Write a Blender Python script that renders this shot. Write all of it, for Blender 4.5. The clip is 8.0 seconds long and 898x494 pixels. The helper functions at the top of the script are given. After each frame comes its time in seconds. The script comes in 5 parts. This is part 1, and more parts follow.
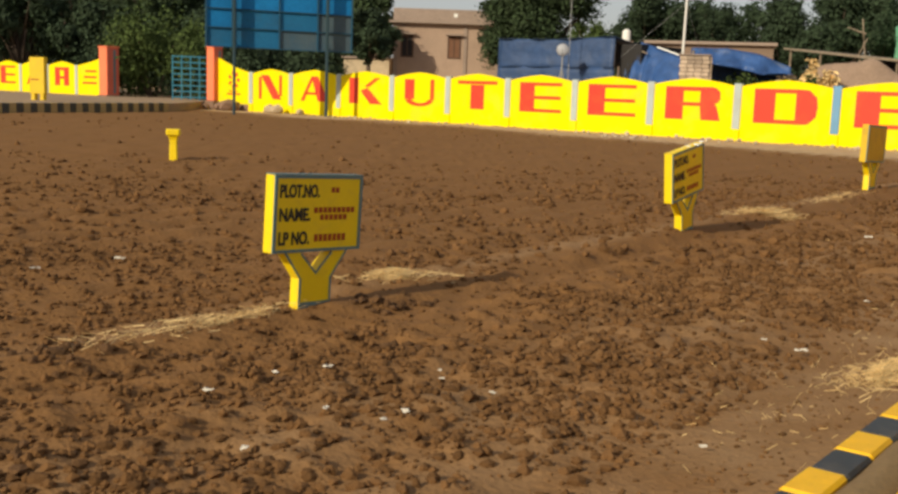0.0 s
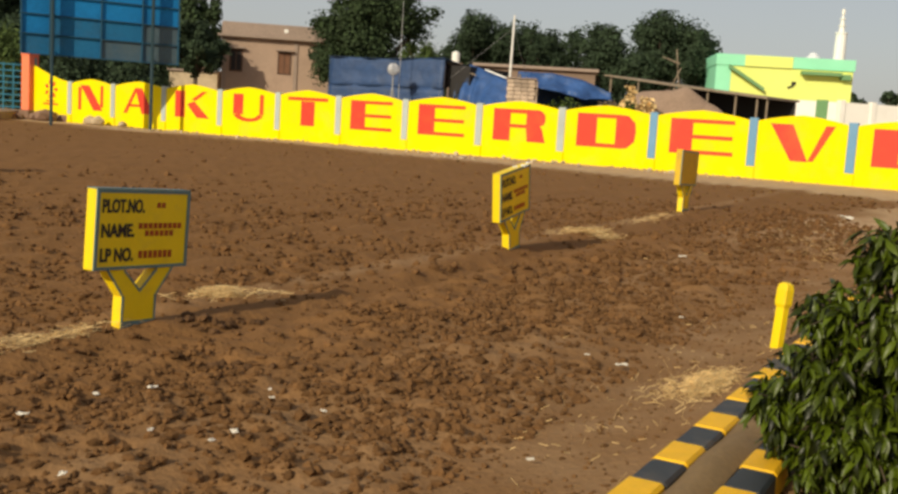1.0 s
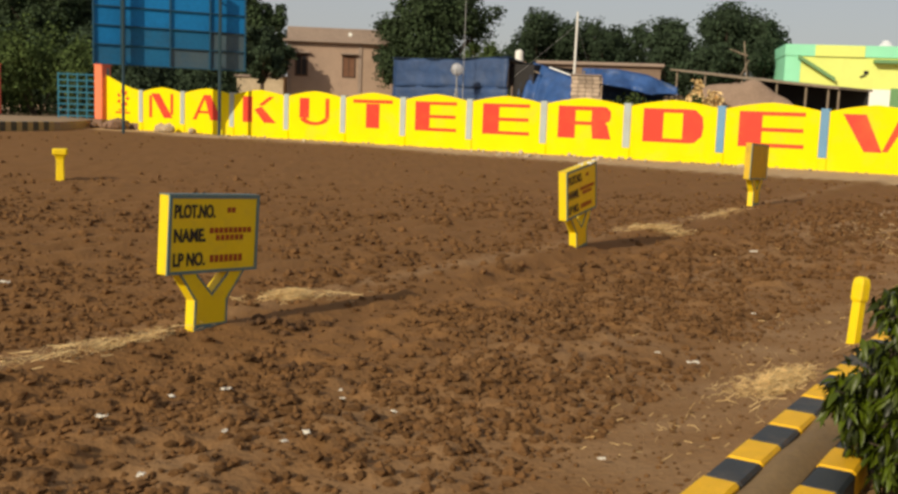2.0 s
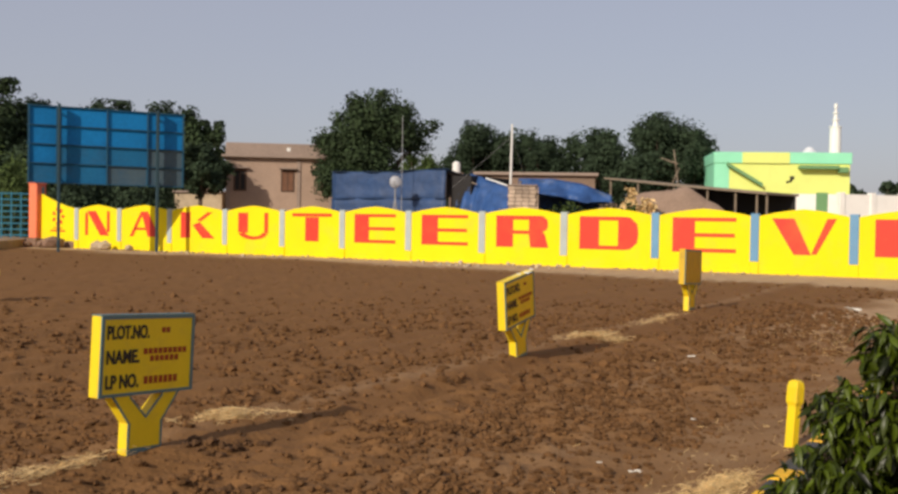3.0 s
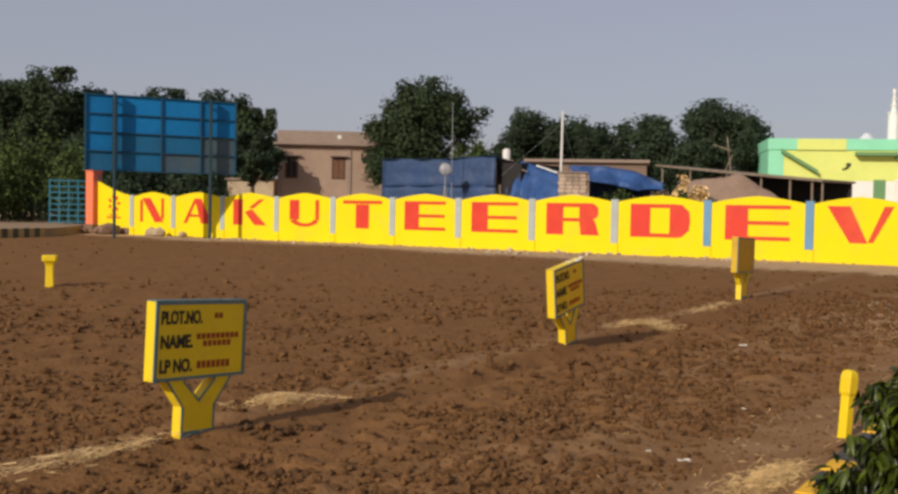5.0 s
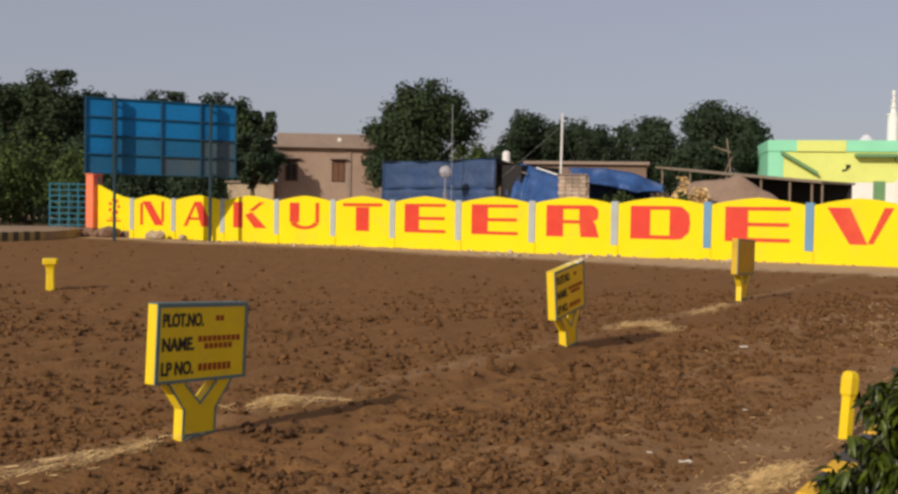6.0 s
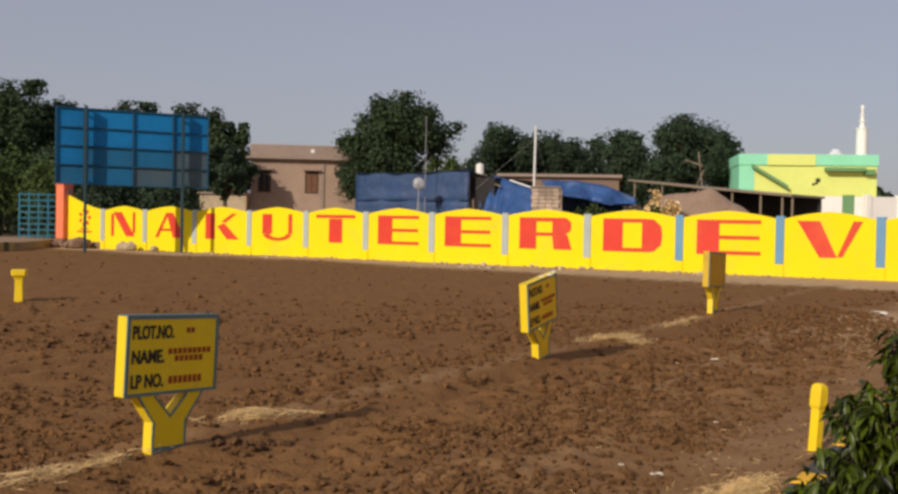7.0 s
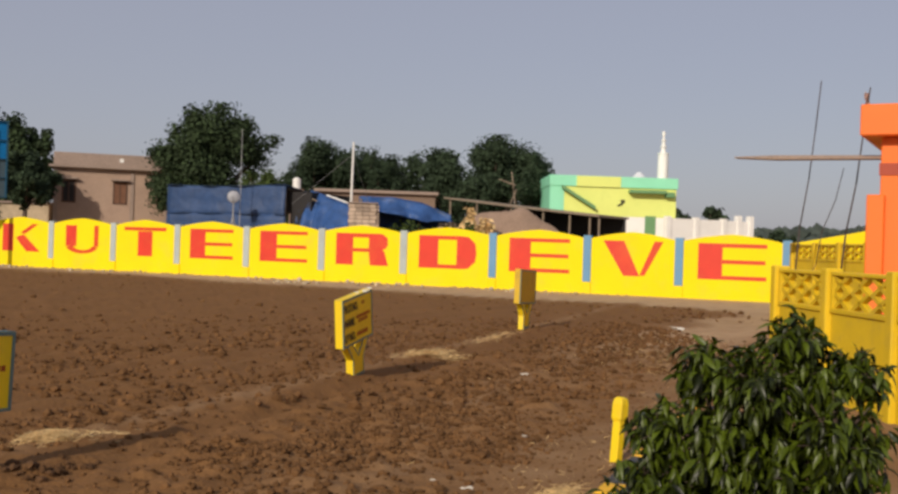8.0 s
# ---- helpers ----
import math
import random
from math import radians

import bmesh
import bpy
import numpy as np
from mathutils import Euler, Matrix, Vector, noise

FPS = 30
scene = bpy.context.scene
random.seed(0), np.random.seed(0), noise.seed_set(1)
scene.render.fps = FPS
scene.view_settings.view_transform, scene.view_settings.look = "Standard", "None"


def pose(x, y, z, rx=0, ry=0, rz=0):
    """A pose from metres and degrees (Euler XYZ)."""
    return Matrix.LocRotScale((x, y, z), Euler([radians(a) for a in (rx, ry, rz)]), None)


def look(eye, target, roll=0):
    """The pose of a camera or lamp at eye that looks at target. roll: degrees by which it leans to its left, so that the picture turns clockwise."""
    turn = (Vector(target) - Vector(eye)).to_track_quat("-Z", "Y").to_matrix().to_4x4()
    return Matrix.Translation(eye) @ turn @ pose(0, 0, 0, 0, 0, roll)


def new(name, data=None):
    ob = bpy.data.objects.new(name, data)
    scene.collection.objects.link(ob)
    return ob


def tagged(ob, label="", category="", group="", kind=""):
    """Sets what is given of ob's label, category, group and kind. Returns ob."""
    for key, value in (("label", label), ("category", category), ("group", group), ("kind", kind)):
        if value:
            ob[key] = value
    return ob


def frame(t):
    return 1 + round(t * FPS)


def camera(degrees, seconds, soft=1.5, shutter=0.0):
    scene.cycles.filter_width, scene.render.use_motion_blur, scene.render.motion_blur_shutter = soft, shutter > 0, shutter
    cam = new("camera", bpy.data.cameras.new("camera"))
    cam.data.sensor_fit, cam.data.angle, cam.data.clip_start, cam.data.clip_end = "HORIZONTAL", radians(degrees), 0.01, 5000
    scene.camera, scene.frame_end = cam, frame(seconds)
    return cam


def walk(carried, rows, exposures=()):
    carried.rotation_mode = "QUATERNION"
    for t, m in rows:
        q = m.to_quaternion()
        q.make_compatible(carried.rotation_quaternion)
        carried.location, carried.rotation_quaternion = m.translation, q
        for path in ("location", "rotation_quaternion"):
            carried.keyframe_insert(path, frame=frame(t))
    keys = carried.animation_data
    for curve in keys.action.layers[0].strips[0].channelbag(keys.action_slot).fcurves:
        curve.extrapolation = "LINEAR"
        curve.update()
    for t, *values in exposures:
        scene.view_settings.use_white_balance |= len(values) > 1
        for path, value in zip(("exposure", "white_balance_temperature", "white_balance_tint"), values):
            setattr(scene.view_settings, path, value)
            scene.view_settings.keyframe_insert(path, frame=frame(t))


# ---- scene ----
# ---- the camera and its turn ----
EYE = (0.0, 0.0, 1.3)
cam = camera(46.43, 8.0, soft=2.8)
# time, the eye's small sway from EYE, and its turn
ROWS = [(0.0, -0.012, 0.03, -0.02, 81.5, -1.99, 0.75), (0.1, -0.013, 0.028, -0.02, 81.68, -2.25, 0.56), (0.2, -0.014, 0.026, -0.02, 81.59, -2.47, -0.0), (0.3, -0.014, 0.024, -0.02, 81.84, -2.6, -1.11),
        (0.5, -0.016, 0.02, -0.02, 82.26, -3.2, -5.08), (0.7, -0.018, 0.019, -0.02, 82.68, -3.04, -6.11), (0.8, -0.02, 0.019, -0.02, 82.71, -3.13, -6.24), (1.0, -0.022, 0.018, -0.02, 82.92, -3.51, -8.43),
        (1.5, -0.03, 0.021, -0.021, 82.95, -2.86, -7.13), (1.7, -0.027, 0.022, -0.021, 82.68, -2.5, -5.28), (2.8, -0.015, 0.004, -0.003, 85.89, -1.56, -4.93), (2.9, -0.009, 0.004, -0.001, 87.87, -1.06, -6.22),
        (3.0, -0.003, 0.003, 0.002, 88.83, -0.97, -8.23), (3.2, -0.002, 0.002, 0.001, 88.15, -0.83, -8.38), (3.3, -0.001, 0.001, 0.001, 87.83, -0.7, -7.56), (3.5, 0.0, 0.0, 0.0, 87.6, -0.5, -5.25),
        (4.0, 0.001, -0.012, 0.003, 88.38, -0.81, -5.52), (4.5, 0.002, -0.008, 0.003, 87.97, -1.0, -5.29), (5.8, -0.004, -0.017, 0.001, 88.33, -1.14, -5.91), (6.0, -0.005, -0.018, 0.001, 88.22, -0.91, -5.5),
        (6.5, -0.008, -0.016, 0.0, 88.25, -0.78, -4.56), (7.0, 0.0, -0.018, 0.003, 88.9, -1.1, -6.95), (7.2, 0.0, -0.016, 0.004, 89.28, -1.16, -7.82), (7.3, 0.001, -0.014, 0.004, 89.55, -1.21, -9.28),
        (7.5, 0.001, -0.012, 0.005, 89.71, -1.18, -11.69), (7.8, 0.003, -0.025, 0.009, 89.53, -1.7, -14.66), (8.0, 0.005, -0.034, 0.012, 90.01, -1.87, -16.95)]
walk(cam, [(t, pose(EYE[0] + ex, EYE[1] + ey, EYE[2] + ez, rx, ry, rz)) for t, ex, ey, ez, rx, ry, rz in ROWS],
     exposures=[(0.0, 0.32, 7100, 6), (0.4, 0.38, 7100, 6), (1.0, 0.27, 7100, 6), (1.7, 0.2, 7100, 6), (2.8, 0.27, 6600, 13), (3.0, 0.21, 6500, 13), (3.5, 0.05, 6500, 14), (4.2, 0.01, 6500, 14), (8.0, 0.01, 6500, 14)])

# ---- sky and sun ----
SUN_EL, SUN_X, SUN_Y = radians(27), -0.69, -0.72
world = bpy.data.worlds.new("world")
scene.world = world
world.use_nodes = True
nt = world.node_tree
sky = nt.nodes.new("ShaderNodeTexSky")
sky.sky_type, sky.sun_disc = "NISHITA", False
sky.sun_elevation, sky.sun_rotation = SUN_EL, math.atan2(SUN_X, SUN_Y)
sky.air_density, sky.dust_density, sky.ozone_density = 1.0, 1.6, 1.0
haze = nt.nodes.new("ShaderNodeMix")          # thin, even, greyish haze over the whole sky
haze.data_type = "RGBA"
haze.inputs[0].default_value, haze.inputs[7].default_value = 0.7, (3.86, 3.88, 4.5, 1)
nt.links.new(sky.outputs[0], haze.inputs[6])
nt.links.new(haze.outputs[2], nt.nodes["Background"].inputs[0])
nt.nodes["Background"].inputs[1].default_value = 0.094
lamp = bpy.data.lights.new("sun", "SUN")
lamp.energy, lamp.angle, lamp.color = 3.45, radians(0.6), (1.0, 0.9, 0.74)
sun = new("sun", lamp)
to_sun = Vector((SUN_X * math.cos(SUN_EL), SUN_Y * math.cos(SUN_EL), math.sin(SUN_EL)))
sun.matrix_world = look(to_sun * 60, (0, 0, 0))


# ---- materials ----
def mat(name, color, rough=0.7, metal=0.0, var=0.15, scale=3.0, bump=0.15, grain=60.0, dirt=None, dirt_amount=0.0,
        dirt_scale=1.2, island=0.0, obj=0.0, spec=0.5, depth=0.01):
    """A painted, earthen or leafy surface: broad and fine variation, optional dirt patches, relief."""
    m = bpy.data.materials.new(name)
    m.use_nodes = True
    t = m.node_tree
    N, L = t.nodes.new, t.links.new
    b = t.nodes["Principled BSDF"]
    b.inputs["Roughness"].default_value, b.inputs["Metallic"].default_value = rough, metal
    b.inputs["Specular IOR Level"].default_value = spec
    geo = N("ShaderNodeNewGeometry")
    broad, fine = N("ShaderNodeTexNoise"), N("ShaderNodeTexNoise")
    broad.inputs["Scale"].default_value, fine.inputs["Scale"].default_value = scale, grain
    broad.inputs["Detail"].default_value, fine.inputs["Detail"].default_value = 5, 4
    for n in (broad, fine):
        L(geo.outputs["Position"], n.inputs["Vector"])
    add = N("ShaderNodeMath")
    add.operation = "ADD"
    L(broad.outputs[0], add.inputs[0]), L(fine.outputs[0], add.inputs[1])
    ramp = N("ShaderNodeMapRange")
    ramp.inputs[1].default_value, ramp.inputs[2].default_value = 0.6, 1.4
    ramp.inputs[3].default_value, ramp.inputs[4].default_value = 1 - var, 1 + var
    L(add.outputs[0], ramp.inputs[0])
    value = ramp.outputs[0]
    for on, source in ((island, "i"), (obj, "o")):
        if on:
            rnd = geo.outputs["Random Per Island"] if source == "i" else N("ShaderNodeObjectInfo").outputs["Random"]
            r2, mul = N("ShaderNodeMapRange"), N("ShaderNodeMath")
            r2.inputs[3].default_value, r2.inputs[4].default_value = 1 - on, 1 + on
            mul.operation = "MULTIPLY"
            L(rnd, r2.inputs[0]), L(r2.outputs[0], mul.inputs[0]), L(value, mul.inputs[1])
            value = mul.outputs[0]
    mix = N("ShaderNodeVectorMath")
    mix.operation = "SCALE"
    mix.inputs[0].default_value = color
    L(value, mix.inputs["Scale"])
    out = mix.outputs[0]
    if dirt:
        spots, cut, blend = N("ShaderNodeTexNoise"), N("ShaderNodeMapRange"), N("ShaderNodeMix")
        spots.inputs["Scale"].default_value, spots.inputs["Detail"].default_value = dirt_scale, 8
        spots.inputs["Roughness"].default_value = 0.7
        L(geo.outputs["Position"], spots.inputs["Vector"]), L(spots.outputs[0], cut.inputs[0])
        cut.inputs[1].default_value, cut.inputs[2].default_value = 0.5, 0.75
        cut.inputs[4].default_value = dirt_amount
        blend.data_type = "RGBA"
        blend.inputs[7].default_value = (*dirt, 1)
        L(cut.outputs[0], blend.inputs[0]), L(out, blend.inputs[6])
        out = blend.outputs[2]
    L(out, b.inputs["Base Color"])
    if bump:
        bm_ = N("ShaderNodeBump")
        bm_.inputs["Strength"].default_value, bm_.inputs["Distance"].default_value = bump, depth
        L(add.outputs[0], bm_.inputs["Height"]), L(bm_.outputs[0], b.inputs["Normal"])
    return m


def soil_material():
    """Tilled red-brown earth; the sheet's own 'dry' value turns it to pale trodden dust."""
    m = mat("tilled_soil", (0.196, 0.099, 0.038), 0.95, var=0.17, scale=1.3, bump=0.6, grain=30, spec=0.1, depth=0.02)
    t = m.node_tree
    b = t.nodes["Principled BSDF"]
    old = b.inputs["Base Color"].links[0].from_socket
    a, blend, n, mul = (t.nodes.new(k) for k in ("ShaderNodeAttribute", "ShaderNodeMix", "ShaderNodeTexNoise", "ShaderNodeMath"))
    geo = t.nodes.new("ShaderNodeNewGeometry")
    a.attribute_name = "dry"
    n.inputs["Scale"].default_value, n.inputs["Detail"].default_value = 2.2, 7
    t.links.new(geo.outputs["Position"], n.inputs["Vector"])
    mul.operation = "MULTIPLY_ADD"
    mul.inputs[1].default_value, mul.inputs[2].default_value = 1.6, -0.8
    t.links.new(n.outputs[0], mul.inputs[0])
    add = t.nodes.new("ShaderNodeMath")
    add.use_clamp = True
    t.links.new(a.outputs["Fac"], add.inputs[0]), t.links.new(mul.outputs[0], add.inputs[1])
    both = t.nodes.new("ShaderNodeMath")
    both.operation, both.use_clamp = "MULTIPLY", True
    t.links.new(add.outputs[0], both.inputs[0]), t.links.new(a.outputs["Fac"], both.inputs[1])
    blend.data_type = "RGBA"
    blend.inputs[7].default_value = (0.45, 0.315, 0.185, 1)
    t.links.new(both.outputs[0], blend.inputs[0]), t.links.new(old, blend.inputs[6])
    t.links.new(blend.outputs[2], b.inputs["Base Color"])
    return m


DUST = (0.3, 0.19, 0.1)
M_SOIL = soil_material()
# darker than the soil: the clods' shadow marks are partly in this colour
M_CLOD = mat("earth_clod", (0.13, 0.066, 0.027), 0.95, var=0.25, scale=4, bump=0.5, grain=70, island=0.28, spec=0.1)
# darker clods; this colour also paints the first sign's shadow
M_CLOD_SHADE = mat("dark_clod_and_shadow", (0.088, 0.046, 0.021), 0.9, var=0.3, scale=5, bump=0.5, grain=70, island=0.3, spec=0.15)
M_YELLOW = mat("yellow_wall_paint", (0.83, 0.665, 0.0), 0.75, spec=0.25, var=0.07, scale=0.8, bump=0.12, grain=45, dirt=(0.6, 0.42, 0.1), dirt_amount=0.3)
M_SIGN = mat("yellow_sign_paint", (0.84, 0.6, 0.006), 0.5, var=0.08, scale=6, bump=0.12, grain=120, dirt=DUST, dirt_amount=0.2, dirt_scale=9)
# darker, browner yellow with brown patches, for the blank board
M_SIGN_DARK = mat("darker_sign_paint", (0.6, 0.38, 0.01), 0.65, var=0.15, scale=4, bump=0.15, grain=90, dirt=(0.3, 0.17, 0.05), dirt_amount=0.6, dirt_scale=5)
M_JALI = mat("yellow_block_paint", (0.68, 0.46, 0.008), 0.6, var=0.12, scale=3, bump=0.2, grain=80, dirt=DUST, dirt_amount=0.25, dirt_scale=5, obj=0.06)
M_RED = mat("red_paint", (0.64, 0.035, 0.012), 0.6, var=0.12, scale=2, bump=0.1, grain=50, dirt=(0.8, 0.4, 0.02), dirt_amount=0.12)
M_ORED = mat("orange_red_paint", (0.62, 0.05, 0.004), 0.6, var=0.12, scale=2, bump=0.1, grain=50)
M_PALEBLUE = mat("pale_blue_paint", (0.38, 0.44, 0.43), 0.6, var=0.12, scale=2, bump=0.1, dirt=DUST, dirt_amount=0.2)
M_BLUE = mat("blue_paint", (0.12, 0.28, 0.45), 0.6, var=0.12, scale=2, bump=0.1, dirt=DUST, dirt_amount=0.15)
M_TRIM = mat("grey_blue_trim_paint", (0.1, 0.19, 0.2), 0.5, var=0.15, scale=8, bump=0.1)
M_BLACK = mat("black_paint", (0.012, 0.013, 0.014), 0.5, var=0.2, scale=12, bump=0.05)
M_INK = mat("dark_red_paint", (0.32, 0.04, 0.005), 0.5, var=0.2, scale=20, bump=0.05)
M_KYEL = mat("kerb_yellow_paint", (0.82, 0.45, 0.008), 0.6, var=0.14, scale=9, bump=0.25, grain=110, dirt=DUST, dirt_amount=0.25, dirt_scale=7)
M_KPALE = mat("dusty_kerb_paint", (0.4, 0.28, 0.11), 0.8, var=0.2, scale=5, bump=0.25, grain=90, dirt=DUST, dirt_amount=0.6, dirt_scale=5)
M_KBLK = mat("kerb_black_paint", (0.025, 0.03, 0.034), 0.55, var=0.25, scale=9, bump=0.25, grain=110, dirt=(0.16, 0.12, 0.08), dirt_amount=0.45, dirt_scale=7)
M_PLANTER = mat("planter_soil", (0.2, 0.125, 0.052), 0.85, var=0.25, scale=5, bump=0.4, grain=50)
M_ROAD = mat("dusty_road", (0.3, 0.215, 0.14), 0.95, var=0.2, scale=1, bump=0.4, grain=25, spec=0.1)
M_SALMON = mat("salmon_paint", (0.82, 0.2, 0.09), 0.6, var=0.1, scale=2, bump=0.1)
M_SALMON_RED = mat("red_salmon_paint", (0.66, 0.14, 0.08), 0.6, var=0.14, scale=2, bump=0.1)
M_SALMON_PALE = mat("faded_cloth", (0.62, 0.42, 0.34), 0.9, var=0.2, scale=6, bump=0.2)
M_ORANGE = mat("orange_paint", (0.85, 0.17, 0.012), 0.6, var=0.08, scale=1.2, bump=0.12, dirt=(0.5, 0.14, 0.04), dirt_amount=0.25)
M_RUST = mat("rust_red_paint", (0.36, 0.05, 0.015), 0.6, var=0.12, scale=2)
M_STONE = mat("brown_stone", (0.2, 0.12, 0.08), 0.9, var=0.3, scale=4, bump=0.5, grain=20)
M_RUBBLE = mat("pale_rubble", (0.42, 0.33, 0.22), 0.9, var=0.25, scale=4, bump=0.5, grain=20, island=0.2)
M_SHEET_OLD = mat("faded_sheet_metal", (0.07, 0.11, 0.135), 0.7, var=0.2, scale=0.7, bump=0.1, grain=9, dirt=(0.02, 0.1, 0.2), dirt_amount=0.7, dirt_scale=0.4, spec=0.2)
M_SHEET_DULL = mat("dull_sheet_metal", (0.012, 0.13, 0.28), 0.7, var=0.2, scale=0.7, bump=0.1, grain=9, dirt=(0.05, 0.08, 0.1), dirt_amount=0.5, dirt_scale=0.5, spec=0.2)
M_SHEET = mat("blue_sheet_metal", (0.006, 0.175, 0.44), 0.6, var=0.18, scale=0.7, bump=0.1, grain=9, dirt=(0.01, 0.07, 0.17), dirt_amount=0.6, dirt_scale=0.5, obj=0.1, spec=0.2)
M_FRAME = mat("dark_blue_steel", (0.008, 0.07, 0.13), 0.8, var=0.2, scale=3, bump=0.1)
M_POST = mat("dark_steel_post", (0.012, 0.04, 0.055), 0.7, var=0.2, scale=3, bump=0.1)
M_HOUSE = mat("pale_dusty_plaster", (0.36, 0.255, 0.19), 0.9, var=0.18, scale=0.6, bump=0.3, grain=14, dirt=(0.2, 0.14, 0.105), dirt_amount=0.5, dirt_scale=0.7)
M_GATE = mat("blue_steel", (0.035, 0.21, 0.32), 0.5, var=0.2, scale=3, bump=0.1)
M_PLASTER = mat("dusty_plaster", (0.21, 0.145, 0.105), 0.9, var=0.18, scale=0.6, bump=0.3, grain=14, dirt=(0.16, 0.11, 0.085), dirt_amount=0.55, dirt_scale=0.7)
M_CONCRETE = mat("weathered_concrete", (0.31, 0.235, 0.19), 0.9, var=0.2, scale=0.8, bump=0.3, grain=14, dirt=(0.13, 0.1, 0.085), dirt_amount=0.5, dirt_scale=0.8)
M_SHUTTER = mat("brown_shutter", (0.16, 0.07, 0.035), 0.7, var=0.3, scale=3, bump=0.2, grain=30)
M_DARKWOOD = mat("dark_wood", (0.09, 0.045, 0.025), 0.7, var=0.25, scale=4)
# near-black; also stands in for shade inside the bay, store and windows
M_DARK = mat("dark_parts_and_shade", (0.02, 0.018, 0.018), 0.9, var=0.2)
M_TARP = mat("blue_tarpaulin", (0.018, 0.05, 0.135), 0.6, var=0.25, scale=0.9, bump=0.6, grain=3.5, depth=0.06, dirt=(0.06, 0.08, 0.13), dirt_amount=0.5, dirt_scale=1.1)
M_TARP_BRIGHT = mat("bright_blue_tarpaulin", (0.024, 0.075, 0.22), 0.5, var=0.3, scale=1.2, bump=0.7, grain=3, depth=0.08)
M_WHITE = mat("white_paint", (0.8, 0.79, 0.75), 0.6, var=0.06, scale=1, bump=0.1, dirt=(0.5, 0.45, 0.4), dirt_amount=0.2)
M_SCRAP = mat("dusty_paper", (0.62, 0.57, 0.48), 0.8, var=0.15, scale=20, bump=0.1)
M_DISH = mat("pale_dish_metal", (0.62, 0.63, 0.66), 0.45, var=0.08, scale=5)
M_STEEL = mat("grey_steel", (0.3, 0.3, 0.31), 0.5, 0.4, var=0.15, scale=4)
M_WHITEPOLE = mat("pale_pole", (0.62, 0.6, 0.56), 0.6, var=0.12, scale=3)
M_BRICK = mat("sand_coloured_block", (0.43, 0.33, 0.25), 0.9, var=0.2, scale=3, bump=0.4, grain=30, obj=0.32)
M_MORTAR = mat("dark_mortar", (0.16, 0.125, 0.1), 0.95, var=0.2, scale=4)
M_SAND = mat("heap_of_sand", (0.27, 0.19, 0.14), 0.95, var=0.18, scale=1.4, bump=0.6, grain=9, depth=0.05, spec=0.1)
M_BAMBOO = mat("grey_bamboo", (0.22, 0.17, 0.12), 0.8, var=0.25, scale=4, bump=0.2)
M_STICK = mat("dark_stick", (0.06, 0.045, 0.04), 0.8, var=0.25, scale=4)
M_MINT = mat("mint_green_paint", (0.27, 0.72, 0.47), 0.6, var=0.08, scale=0.8, bump=0.1)
M_LIME = mat("lime_paint", (0.7, 0.77, 0.2), 0.6, var=0.07, scale=0.6, bump=0.1, dirt=(0.4, 0.5, 0.12), dirt_amount=0.25)
M_DGREEN = mat("dark_green_paint", (0.13, 0.28, 0.12), 0.6, var=0.1, scale=1)
M_BARK = mat("bark", (0.09, 0.062, 0.045), 0.95, var=0.3, scale=3, bump=0.6, grain=12)
M_LEAF_TREE = mat("tree_foliage", (0.031, 0.05, 0.02), 0.75, var=0.3, scale=0.5, bump=0, grain=6, island=0.45, spec=0.2)
M_LEAF_DARK = mat("dark_tree_foliage", (0.031, 0.049, 0.026), 0.8, var=0.3, scale=0.5, bump=0, grain=6, island=0.4, spec=0.15)
M_LEAF_OLIVE = mat("olive_foliage", (0.056, 0.084, 0.024), 0.8, var=0.3, scale=0.5, bump=0, grain=6, island=0.4, spec=0.15)
M_LEAF = mat("glossy_bush_leaf", (0.037, 0.053, 0.003), 0.4, var=0.25, scale=8, bump=0.1, grain=90, obj=0.9, spec=0.25)
M_LEAF_J = mat("glossy_bush_leaf_mass", (0.037, 0.053, 0.003), 0.4, var=0.25, scale=8, bump=0.1, grain=90, island=0.9, spec=0.25)
M_STRAW = mat("dry_straw", (0.66, 0.47, 0.22), 0.8, var=0.2, scale=6, bump=0, grain=40, island=0.3)
# greyed green: distance haze is mixed into the colour itself
M_FARWOOD = mat("far_woodland", (0.06, 0.075, 0.062), 0.95, var=0.3, scale=0.05, bump=0, grain=0.4, island=0.3, spec=0.1)


# ---- building helpers ----
def mesh_of(name, bm, material, smooth=False):
    me = bpy.data.meshes.new(name)
    bm.normal_update()
    bm.to_mesh(me)
    bm.free()
    me.materials.append(material)
    if smooth:
        for p in me.polygons:
            p.use_smooth = True
    return me


def part(name, bm, material, parent, label="", smooth=False):
    ob = new(name, mesh_of(name, bm, material, smooth))
    ob.parent = parent
    return tagged(ob, label)


def raw(name, verts, faces, material, parent=None, label=""):
    me = bpy.data.meshes.new(name)
    me.from_pydata(verts, [], faces)
    me.materials.append(material)
    ob = new(name, me)
    ob.parent = parent
    return tagged(ob, label)


def thing(name, x, y, z=0.0, rz=0.0, label="", category="", group="", kind="", ry=0.0, rx=0.0):
    ob = new(name)
    ob.empty_display_size = 0.2
    ob.matrix_world = pose(x, y, z, rx, ry, rz)
    return tagged(ob, label, category, group, kind)


